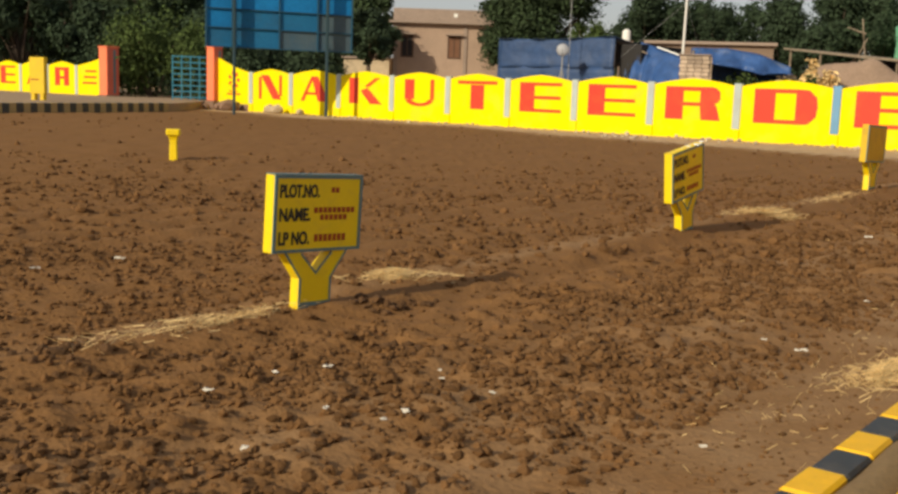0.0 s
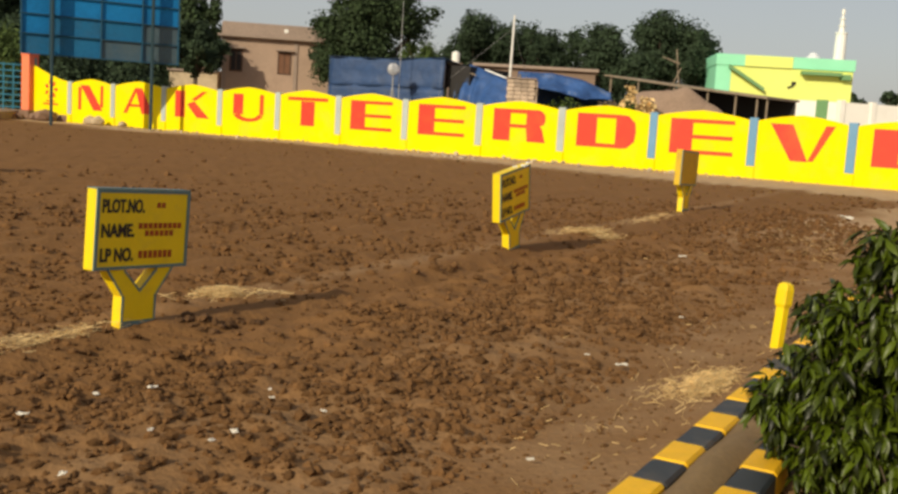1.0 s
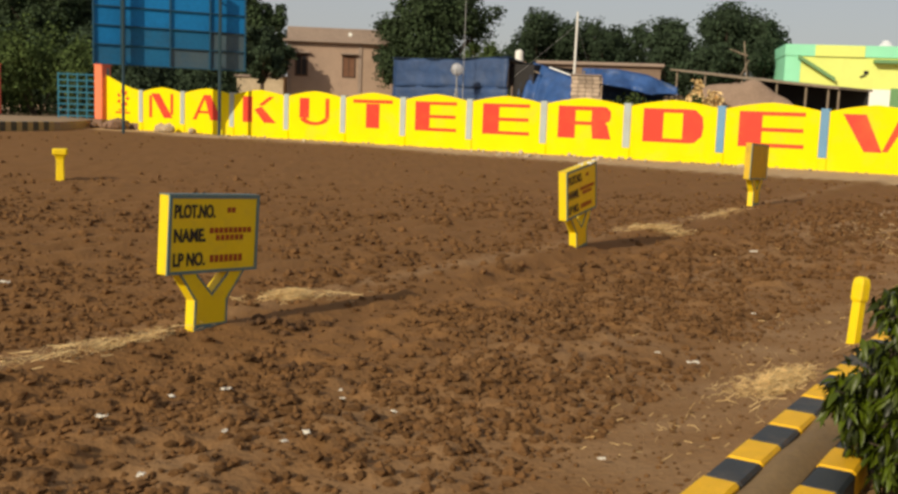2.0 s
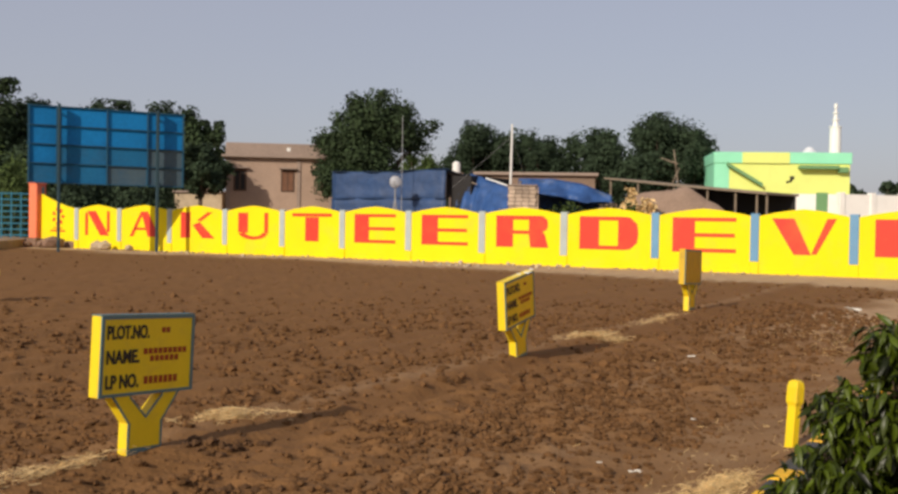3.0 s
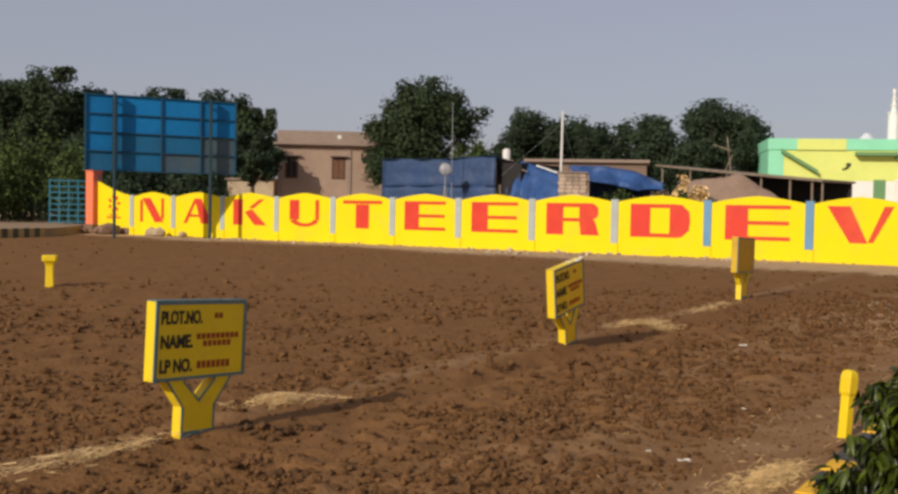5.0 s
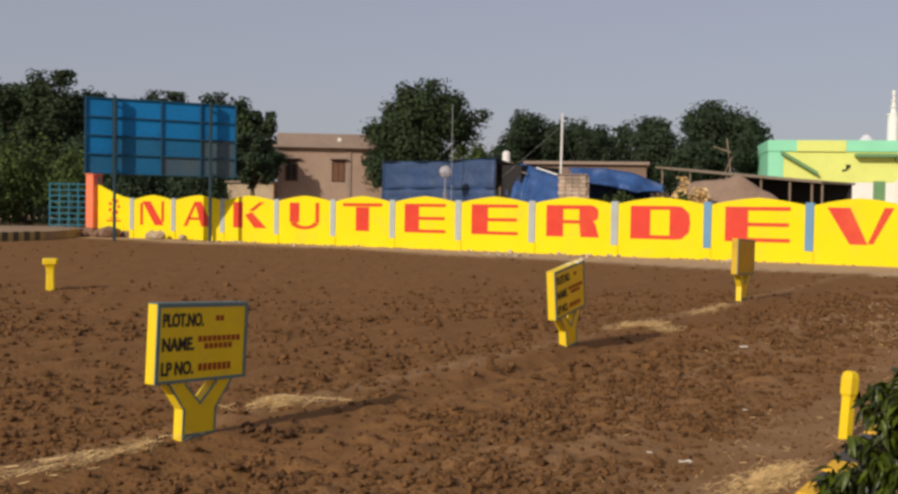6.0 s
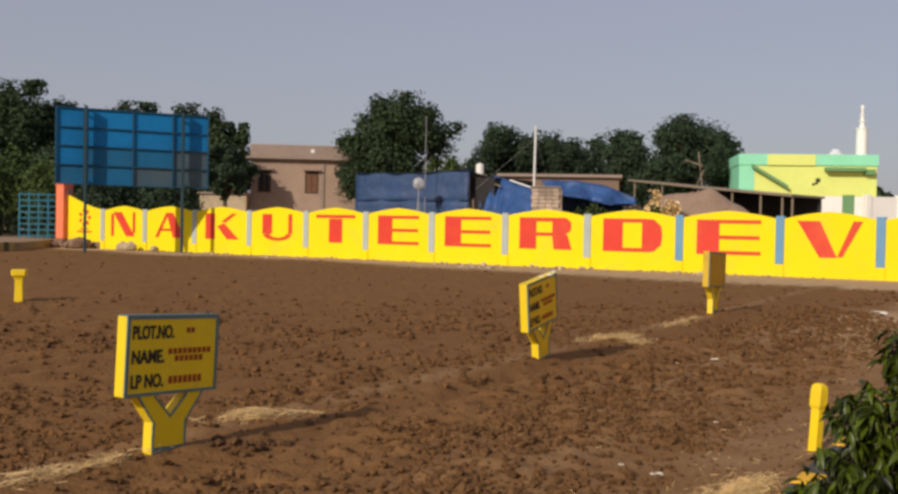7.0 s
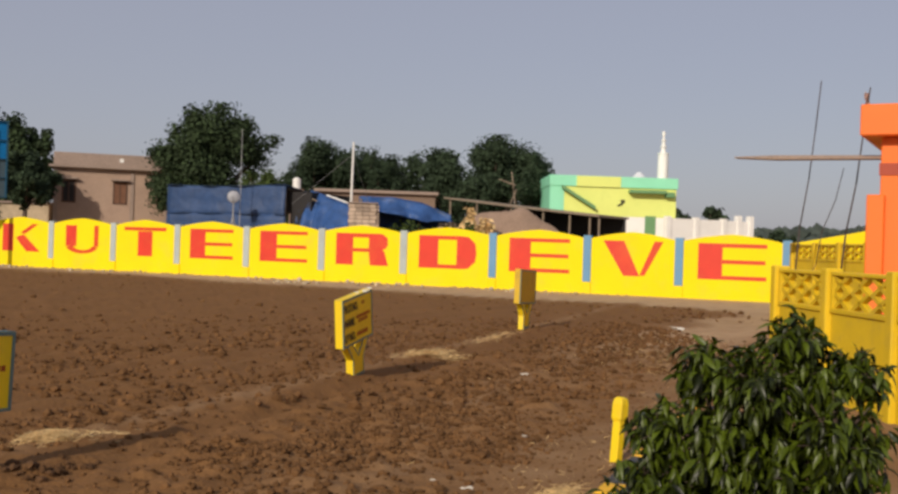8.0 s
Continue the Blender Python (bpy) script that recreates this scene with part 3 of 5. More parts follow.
kerb_run("kerb_road", "dusty ochre and black striped kerb of the raised road", -18.9, 25.7, Vector((0.332, 0.943)), 58, 0.335, 0.2, -0.15, 0.36, first=1, light=M_KPALE)
kerb_run("kerb_planter", "yellow and black striped kerb beside the field", 0.531 - 5.24 * KERB_DIR.x, 2.515 - 5.24 * KERB_DIR.y, KERB_DIR, 44, 0.262, 0.135, -0.1, 0.1, first=1)
kerb_run("kerb_planter_inner", "yellow and black striped kerb beside the planting strip", 0.83 - 5.24 * KERB_DIR.x, 2.427 - 5.24 * KERB_DIR.y, KERB_DIR, 40, 0.262, 0.135, -0.1, 0.1, first=1)
strip = thing("planting_strip", 0.531, 2.515, 0, math.degrees(math.atan2(KERB_DIR.y, KERB_DIR.x)), "mounded bare earth between two kerbs", "planting bed", kind="structure")
prof = [(-0.13 - 0.15 * s, 0.075 + 0.03 * math.sin(math.pi * s)) for s in np.linspace(0, 1, 7)]
bm = bmesh.new()
rings = []
for i in range(112):
    xx = i * 0.1 - 5.24
    rings.append([bm.verts.new((xx, yy, zz + 0.012 * noise.noise((xx * 3, yy * 9, 1)))) for yy, zz in prof])
for a, b in zip(rings, rings[1:]):
    for j in range(6):
        bm.faces.new((a[j], a[j + 1], b[j + 1], b[j]))
bmesh.ops.recalc_face_normals(bm, faces=bm.faces)
part("earth", bm, M_PLANTER, strip, smooth=True)


# ---- plot signs ----
def plot_sign(x, y, rz, label, scale=1.0, lean=0.0, z=-0.02, blank=False, trimmed=False):
    s = thing("plot_sign", x, y, z, rz, label, "sign", "plot signs", ry=lean)
    board = part("board", block(-0.345, 0.345, -0.04, 0.04, 0.345, 0.79, 0.006), M_SIGN_DARK if blank else M_SIGN, s)
    for x0, x1, z0, z1 in ((-0.343, 0.343, 0.347, 0.364), (-0.343, 0.343, 0.771, 0.788), (-0.343, -0.322, 0.364, 0.771), (0.322, 0.343, 0.364, 0.771)):
        part("border", block(x0, x1, -0.0445, -0.03, z0, z1), M_TRIM, board, "grey-blue painted border")
    part("border", block(-0.345, 0.345, -0.04, 0.04, 0.79, 0.795), M_TRIM if trimmed else M_SIGN, board)
    for row, (word, w) in enumerate(() if blank else (("PLOT.NO.", 0.3), ("NAME.", 0.235), ("LP NO.", 0.235))):
        bm = text_mesh(word, 0.1, w)
        bmesh.ops.translate(bm, verts=bm.verts, vec=(-0.305, -0.0425, 0.665 - row * 0.135))
        part("lettering", bm, M_BLACK, board, "black painted lettering")
    marks = [(0.09 + 0.035 * k, 0.026, 0.69, 0.03) for k in range(2)]
    marks += [(-0.04 + 0.037 * k, 0.027, 0.572, 0.032) for k in range(9)] + [(0.01 + 0.037 * k, 0.026, 0.53, 0.032) for k in range(6)]
    marks += [(-0.03 + 0.037 * k, 0.026, 0.405, 0.042) for k in range(7)]
    for mx, mw, mz, mh in marks * (not blank):
        part("painted_mark", block(mx, mx + mw, -0.0425, -0.035, mz, mz + mh), M_INK, board)
    post = [(-0.125, -0.1), (0.125, -0.1), (0.125, 0.19), (0.245, 0.345), (0.12, 0.345), (0.0, 0.225), (-0.12, 0.345), (-0.245, 0.345), (-0.125, 0.19)]
    p = part("post", prism(post, -0.036, 0.036), M_SIGN, s)
    edge = ((-0.125, 0.05, -0.125, 0.19), (-0.125, 0.19, -0.245, 0.345), (0.125, 0.05, 0.125, 0.19), (0.125, 0.19, 0.245, 0.345),
            (0.0, 0.225, 0.12, 0.345), (0.0, 0.225, -0.12, 0.345))
    for x0, z0, x1, z1 in edge:
        dx = 0.012 if (x0 + x1) < 0 or (x0 == 0 and x1 > 0) else -0.012
        if x0 == 0:
            dx = -dx
            q = [(x0, z0 - 0.014), (x1 - dx * 0.0, z1 - 0.014), (x1, z1), (x0, z0)]
        else:
            q = [(x0, z0), (x0 + dx, z0), (x1 + dx * 1.2, z1), (x1, z1)]
        part("border", prism(q, -0.0395, -0.03), M_TRIM, p)
    part("border", block(-0.125, 0.125, -0.0395, -0.03, 0.0, 0.05), M_TRIM, p)
    s.scale = (scale,) * 3
    return s


plot_sign(-0.87, 6.072, 50.5, "yellow painted concrete plot sign with black lettering, beside straw", lean=2.8, trimmed=True)
plot_sign(2.2, 10.23, 54.7, "yellow concrete plot sign leaning to one side in the soil", 1.06, lean=-7.7)
plot_sign(6.25, 16.1, 51.5, "larger blank yellow concrete plot sign near the painted wall", 1.25, lean=2.1, z=-0.01, blank=True)


def droppings(x, y, z, rz, lean, length, seed):
    """Whitish lumps left by birds along a board's top edge."""
    rng = np.random.default_rng(seed)
    n = 26
    u = np.clip(rng.normal(0.1, 0.16, n), -length, length)
    d = thing("bird_droppings", x, y, z, rz, "whitish bird droppings along the sign's top edge", "droppings", ry=lean)
    ob = lumps("dropping", u, rng.uniform(-0.035, 0.03, n), rng.uniform(0.0, 0.006, n), 0.008 + 0.014 * rng.random(n), M_RUBBLE, rng, 0.5, parent=d)
    ob.data.materials[0] = M_WHITE


droppings(2.2, 10.23, -0.02 + 0.842, 54.7, -7.7, 0.3, 5)


def turned_square(rings, bm=None):
    """A square post from (half width, height) rings, with softened corners."""
    bm = bm or bmesh.new()
    last = None
    for w, z in rings:
        c = w * 0.82
        ring = [bm.verts.new((x, y, z)) for x, y in ((-w, -c), (-c, -w), (c, -w), (w, -c), (w, c), (c, w), (-c, w), (-w, c))]
        if last:
            for k in range(8):
                bm.faces.new((last[k], last[(k + 1) % 8], ring[(k + 1) % 8], ring[k]))
        else:
            bm.faces.new(ring[::-1])
        last = ring
    bm.faces.new(last)
    return bm


def marker(x, y, label, shaft, cap, lean=0.0, rz=10.0):
    p = thing("boundary_marker", x, y, -0.05, rz, label, "marker post", "boundary markers", ry=lean)
    part("shaft", turned_square(shaft), M_SIGN, p)
    part("cap", turned_square(cap), M_SIGN, p)


marker(-4.75, 17.3, "yellow concrete boundary marker post with a wide flared cap", [(0.066, 0), (0.058, 0.3), (0.062, 0.38), (0.085, 0.44)],
       [(0.095, 0.44), (0.11, 0.455), (0.113, 0.53), (0.105, 0.545)])
marker(2.822, 5.664, "slim yellow marker post with a rounded cap beside the bush", [(0.029, 0), (0.028, 0.34), (0.028, 0.36)],
       [(0.032, 0.355), (0.037, 0.37), (0.037, 0.455), (0.031, 0.485), (0.015, 0.497)], 5, 25)

# yellow board standing on the raised road
b = thing("notice_board", -16.8, 41.75, 0.34, -20, "yellow painted board standing on two short legs", "notice board")
part("panel", block(-0.36, 0.36, -0.1, 0.1, 0.25, 1.68, 0.01), M_JALI, b)
part("leg", block(-0.3, -0.14, -0.09, 0.09, 0, 0.25), M_JALI, b)
part("leg", block(0.14, 0.3, -0.09, 0.09, 0, 0.25), M_JALI, b)
part("painted_bar", block(-0.3, 0.1, -0.104, -0.09, 0.78, 0.83), M_INK, b)


# ---- perforated yellow fence at the field's side ----
def fence_bay(parent, u0, u1, top, jali):
    """One bay between posts: a pierced panel over a plain one, with rails."""
    z1, z0 = top - 0.04, top - 0.04 - jali
    part("rail", block(u0, u1, -0.05, 0.05, z1, top, 0.008), M_JALI, parent)
    part("rail", block(u0, u1, -0.05, 0.05, z0 - 0.05, z0, 0.008), M_JALI, parent)
    n = max(2, round((u1 - u0) / jali * 0.8))
    w = (u1 - u0) / n
    for i in range(n):
        for j in range(2):
            a, c = u0 + i * w, z0 + j * jali / 2
            h, t = jali / 2, 0.066
            for q in ([(a, c), (a + t * 1.3, c), (a + w, c + h), (a + w - t * 1.3, c + h)],
                      [(a + w - t * 1.3, c), (a + w, c), (a + t * 1.3, c + h), (a, c + h)]):
                part("lattice_bar", prism(q, -0.03, 0.03), M_JALI, parent)
    part("stile", block(u0, u0 + 0.05, -0.045, 0.045, z0, z1), M_JALI, parent)
    part("stile", block(u1 - 0.05, u1, -0.045, 0.045, z0, z1), M_JALI, parent)
    part("plain_panel", block(u0, u1, -0.03, 0.03, -0.1, z0 - 0.05), M_JALI, parent)
    part("moulding", block(u0 + 0.08, u1 - 0.08, -0.042, -0.02, z0 - 0.17, z0 - 0.12, 0.006), M_JALI, parent)
    part("moulding", block(u0 + 0.08, u1 - 0.08, -0.042, -0.02, 0.12, 0.17, 0.006), M_JALI, parent)


def fence(name, x, y, d, bays, length, top, jali, label):
    f = thing(name, x, y, 0, math.degrees(math.atan2(d.y, d.x)), label, "fence", kind="structure")
    for k in range(bays):
        fence_bay(f, k * length + 0.07, (k + 1) * length - 0.07, top, jali)
    for k in range(bays + 1):
        p = part("post", block(k * length - 0.065, k * length + 0.065, -0.085, 0.085, -0.1, top + 0.03, 0.012), M_JALI, f)
    return f


fence("fence_near", 5.45, 4.59, Vector((0.235, 0.972)), 4, 1.3, 1.2, 0.3, "yellow pierced concrete fence with posts")
fence("fence_side", 12.9, 16.0, Vector((0.258, 0.966)), 3, 1.24, 1.62, 0.26, "yellow pierced concrete fence farther along the field")

# ---- orange building with its projecting slab and props ----
house = thing("orange_building", 12.62, 15.42, 0, -46, "bright orange plastered building under construction", "building")
part("wall", block(0.0, 7, 0, 6, -0.1, 3.5, 0.02), M_ORANGE, house)
part("parapet", block(-0.32, 7.3, -0.32, 6.3, 3.5, 4.05, 0.02), M_ORANGE, house)
part("band", block(-0.02, 7.02, -0.02, 6.02, 2.83, 3.04), M_RUST, house, "dark rust-red painted band")
part("buttress", block(-0.2, 0.1, -0.15, 0.5, -0.1, 2.48, 0.02), M_ORANGE, house)
slab = part("canopy_slab", prism([(-2.65, 3.2), (-1.9, 3.16), (0.0, 3.15), (0.0, 3.21), (-1.9, 3.235), (-2.65, 3.215)], 0.3, 0.6), M_CONCRETE, house, "thin grey concrete canopy slab")


def prop(name, p, q, r, label, material=M_STICK):
    t = thing(name, p[0], p[1], p[2], 0, label, "pole", "poles")
    a = Vector((0, 0, 0))
    e = Vector(q) - Vector(p)
    rng_ = random.Random(int(q[2] * 100))
    bends = [a] + [e * (k / 5) + Vector((rng_.uniform(-0.05, 0.05), rng_.uniform(-0.05, 0.05), 0)) for k in range(1, 5)] + [e]
    bm = bmesh.new()
    for k in range(5):
        tube(bends[k], bends[k + 1], r * (1 - 0.09 * k), r * (0.91 - 0.09 * k), 6, bm)
    part("shaft", bm, material, t, smooth=True)


prop("prop_pole", (12.12, 17.2, 0), (12.45, 16.93, 4.7), 0.018, "crooked dark wooden prop under the canopy slab")
prop("prop_pole", (12.7, 16.75, 0), (13.13, 16.39, 4.55), 0.021, "crooked dark wooden prop beside the orange building")
rag = thing("cloth_rag", 13.1, 16.41, 4.15, 30, "pale cloth rag tied to a prop's top", "cloth")
rm = bmesh.new()
for k in range(7):
    for q in range(4):
        rm.verts.new((0.06 * q - 0.14 + 0.02 * math.sin(k * 1.7 + q), 0.03 * math.sin(k * 1.3 + q * 2.1), 0.3 - 0.055 * k + 0.02 * math.cos(q * 2 + k)))
rm.verts.ensure_lookup_table()
for k in range(6):
    for q in range(3):
        i = k * 4 + q
        rm.faces.new((rm.verts[i], rm.verts[i + 1], rm.verts[i + 5], rm.verts[i + 4]))
bmesh.ops.solidify(rm, geom=rm.faces[:], thickness=0.008)
part("cloth", rm, M_SALMON_PALE, rag, smooth=True)
prop("prop_pole", (12.2, 17.15, 0), (12.8, 16.65, 3.05), 0.014, "slanting thin wooden prop")


# ---- trees and bushes ----
def leaf_quads(centres, size, rng, out, stretch=1.6):
    """Folded leaf blades round the given points, turned loosely outwards, as vertices and faces."""
    n = len(centres)
    face = out * 1.3 + rng.normal(size=(n, 3)) * 0.55
    face /= np.linalg.norm(face, axis=1, keepdims=True)
    a = np.cross(face, rng.normal(size=(n, 3)))
    a /= np.linalg.norm(a, axis=1, keepdims=True)
    b = np.cross(face, a)
    s = size * (0.6 + 0.8 * rng.random((n, 1)))
    c = np.asarray(centres)
    bend = np.cross(a, b) * s * 0.25
    v = np.stack([c - a * s * stretch * 0.5, c + b * s * 0.5 + bend, c + a * s * stretch * 0.5, c - b * s * 0.5 + bend], 1)
    return v.reshape(-1, 3).tolist(), (np.arange(n * 4).reshape(n, 4)).tolist()


def crown_points(blobs, n, rng, clump=0.55):
    """Points in clumps over the blobs (x, y, z, rx, ry, rz), so that the outline is uneven and has gaps."""
    vol = np.array([b[3] * b[4] * b[5] for b in blobs]) ** 0.7
    pick = rng.choice(len(blobs), size=n // 18, p=vol / vol.sum())
    B = np.array(blobs)[pick]
    d = rng.normal(size=(len(B), 3))
    d /= np.linalg.norm(d, axis=1, keepdims=True)
    r = 0.35 + 0.82 * rng.random((len(B), 1)) ** 0.8
    c = B[:, :3] + d * r * B[:, 3:]
    pts = np.repeat(c, 18, 0)
    scatter = np.clip(rng.normal(size=pts.shape), -1.5, 1.5)
    return pts + scatter * clump * (0.5 + rng.random((len(pts), 1))), np.repeat(d, 18, 0) * 0.8 + scatter * 0.35


def tree(x, y, height, spread, material, label, seed, n=2600, leaf=0.34, trunk=0.35, low=0.3, blobs=None, lean=0.0):
    rng = np.random.default_rng(seed)
    t = thing("tree", x, y, -0.1, 0, label, "tree")
    fork = height * low
    bm = tube((0, 0, 0), (lean * 0.3, 0, fork), trunk * 0.5, trunk * 0.36, 8)
    if blobs is None:
        blobs = []
        for k in range(9):
            a, q = rng.uniform(0, math.tau), rng.uniform(0.1, 0.62)
            z = rng.uniform(fork + 0.12 * height, height * 0.84)
            blobs.append((spread * q * math.cos(a), spread * q * math.sin(a), z, spread * 0.32, spread * 0.32, height * 0.14))
        blobs.append((0, 0, height * 0.82, spread * 0.34, spread * 0.34, height * 0.16))
        for k in range(8):
            a, q, z = rng.uniform(0, math.tau), rng.uniform(0.55, 0.95), rng.uniform(0.5, 0.97)
            q *= 1.0 if z < 0.8 else 0.6
            blobs.append((spread * q * math.cos(a), spread * q * math.sin(a), height * z, spread * 0.15, spread * 0.15, height * 0.05))
    for bx, by, bz, *_ in blobs:
        mid = Vector((bx * 0.45, by * 0.45, fork + (bz - fork) * 0.55))
        tube((lean * 0.3, 0, fork * 0.92), mid, trunk * 0.26, trunk * 0.16, 6, bm)
        tube(mid, (bx, by, bz), trunk * 0.16, trunk * 0.05, 5, bm)
    part("trunk", bm, M_BARK, t, smooth=True)
    pts, out = crown_points(blobs, n, rng, clump=spread * 0.07)
    pts[:, 2] = np.clip(pts[:, 2], 0.25, height)
    v, f = leaf_quads(pts, leaf, rng, out)
    raw("crown", v, f, material, t)
    return t


# the large tree behind the tarpaulin shelter
big = [(0, 0, 8.6, 2.2, 2.2, 1.7), (-1.6, 0, 7.6, 1.6, 1.8, 1.5), (1.7, 0, 8.0, 1.5, 1.8, 1.5), (-3.2, 0, 6.6, 0.9, 1.2, 1.1), (-2.4, 0, 5.2, 1.5, 1.6, 1.4),
       (0.1, 0, 6.2, 2.2, 2.2, 1.8), (3.0, 0, 7.3, 1.0, 1.0, 0.8), (0.8, 0, 5.0, 1.4, 1.6, 1.3), (-3.3, 0, 4.6, 1.0, 1.2, 1.2), (3.6, 0, 7.9, 0.5, 0.6, 0.4), (4.3, 0, 8.2, 0.4, 0.5, 0.4), (-4.0, 0, 7.1, 0.5, 0.5, 0.5), (2.3, 0, 9.3, 0.7, 0.6, 0.5), (-1.2, 0, 9.6, 0.8, 0.6, 0.6), (0.5, 0, 10.2, 0.7, 0.6, 0.5), (-2.6, 0, 8.6, 0.6, 0.6, 0.5), (-4.0, 0, 5.3, 0.5, 0.5, 0.5), (-0.6, 0, 4.4, 2.4, 2, 1.2)]
big = [(0.72 * b[0] - (0.5 if b[0] > 0 and b[2] < 7 else 0), b[1], 0.823 * b[2], 0.7 * b[3], 0.75 * b[4], 0.74 * b[5]) for b in big]
tree(4.15, 57.5, 8.75, 3.3, M_LEAF_TREE, "tall full green tree behind the blue shelter", 21, n=27000, leaf=0.13, blobs=big, trunk=0.5)
for k, (x, y, h, s, m, n, lab) in enumerate((
        (15.6, 93.6, 10.6, 3.4, M_LEAF_DARK, 3800, "dark green spreading tree in the row"), (19.5, 93.0, 9.9, 3.4, M_LEAF_DARK, 3600, "dark green tree in the row"),
        (23.3, 97.2, 9.4, 3.0, M_LEAF_DARK, 3000, "dark green tree in the row"), (26.2, 91.4, 10.3, 3.2, M_LEAF_DARK, 3600, "dark green spreading tree in the row"),
        (28.0, 80.4, 10.3, 4.3, M_LEAF_DARK, 7000, "dense dark green tree beside the mint building"), (30.9, 79.6, 8.9, 2.9, M_LEAF_DARK, 3600, "dense dark green tree beside the mint building"),
        (22.2, 92.0, 9.3, 3.2, M_LEAF_DARK, 3000, "dark green tree in the row"), (17.6, 95.0, 9.2, 3.2, M_LEAF_DARK, 3000, "dark green tree in the row"), (24.6, 81.4, 9.0, 2.9, M_LEAF_DARK, 3000, "dense dark green tree above the shed"),
        (11.8, 99.2, 8.0, 3.0, M_LEAF_OLIVE, 2200, "olive-green low tree in the distance"), (21.4, 99.0, 7.6, 3.4, M_LEAF_DARK, 2400, "dark green low tree in the distance"),
        (-20.6, 72.4, 10.5, 3.6, M_LEAF_TREE, 5200, "tall green tree by the entrance"), (-24.2, 76.5, 10.0, 3.8, M_LEAF_TREE, 4600, "tall green tree by the entrance"),
        (-18.4, 75.8, 9.9, 3.0, M_LEAF_DARK, 3600, "tall dark green tree by the entrance"), (-15.0, 83.4, 10.6, 3.4, M_LEAF_DARK, 3200, "feathery dark tree behind the hoarding"),
        (-9.2, 74.6, 9.6, 3.0, M_LEAF_DARK, 3600, "dark green tree behind the hoarding"), (-12.6, 76.0, 8.6, 3.2, M_LEAF_DARK, 3000, "dark green tree behind the hoarding"),
        (-5.9, 65.9, 7.6, 2.0, M_LEAF_TREE, 3800, "green tree beside the brick house"),
        (-28.5, 78.5, 11.5, 4.2, M_LEAF_DARK, 4200, "tall dark tree beyond the entrance wall"), (-33.0, 82.0, 12.5, 4.4, M_LEAF_DARK, 4200, "tall dark tree beyond the entrance wall"),
        (-24.0, 68.5, 6.2, 2.6, M_LEAF_DARK, 2600, "dark green tree behind the entrance wall"), (-29.2, 69.8, 8.4, 3.4, M_LEAF_DARK, 3600, "dark green tree behind the entrance wall"),
        (-38.0, 88.0, 12.0, 4.4, M_LEAF_DARK, 3000, "tall dark tree beyond the entrance wall"))):
    tree(x, y, h * (1.0 if x < 0 else 1.03), s * 1.06, m, lab, 40 + k, n=int(n * 3.4), leaf=0.185, low=0.2 if m is M_LEAF_DARK else 0.25)

tree(-5.15, 57.2, 5.6, 1.6, M_LEAF_DARK, "dark drooping tree with a bare trunk beside the house", 71, n=15000, leaf=0.16, low=0.5, trunk=0.3)


def shrub(x, y, h, s, material, label, seed, n=4200):
    rng = np.random.default_rng(seed)
    t = thing("shrub", x, y, -0.1, 0, label, "shrub")
    bm = bmesh.new()
    blobs = []
    for k in range(7):
        a = rng.uniform(0, math.tau)
        p = (s * 0.6 * math.cos(a), s * 0.6 * math.sin(a), h * rng.uniform(0.3, 0.72))
        tube((0, 0, 0), p, 0.05, 0.02, 5, bm)
        blobs.append((*p, s * 0.5, s * 0.5, h * 0.3))
    part("stem", bm, M_BARK, t)
    pts, out = crown_points(blobs, n, rng, clump=s * 0.14)
    v, f = leaf_quads(np.maximum(pts, (-99, -99, 0.1)), 0.15, rng, out)
    raw("foliage", v, f, material, t)


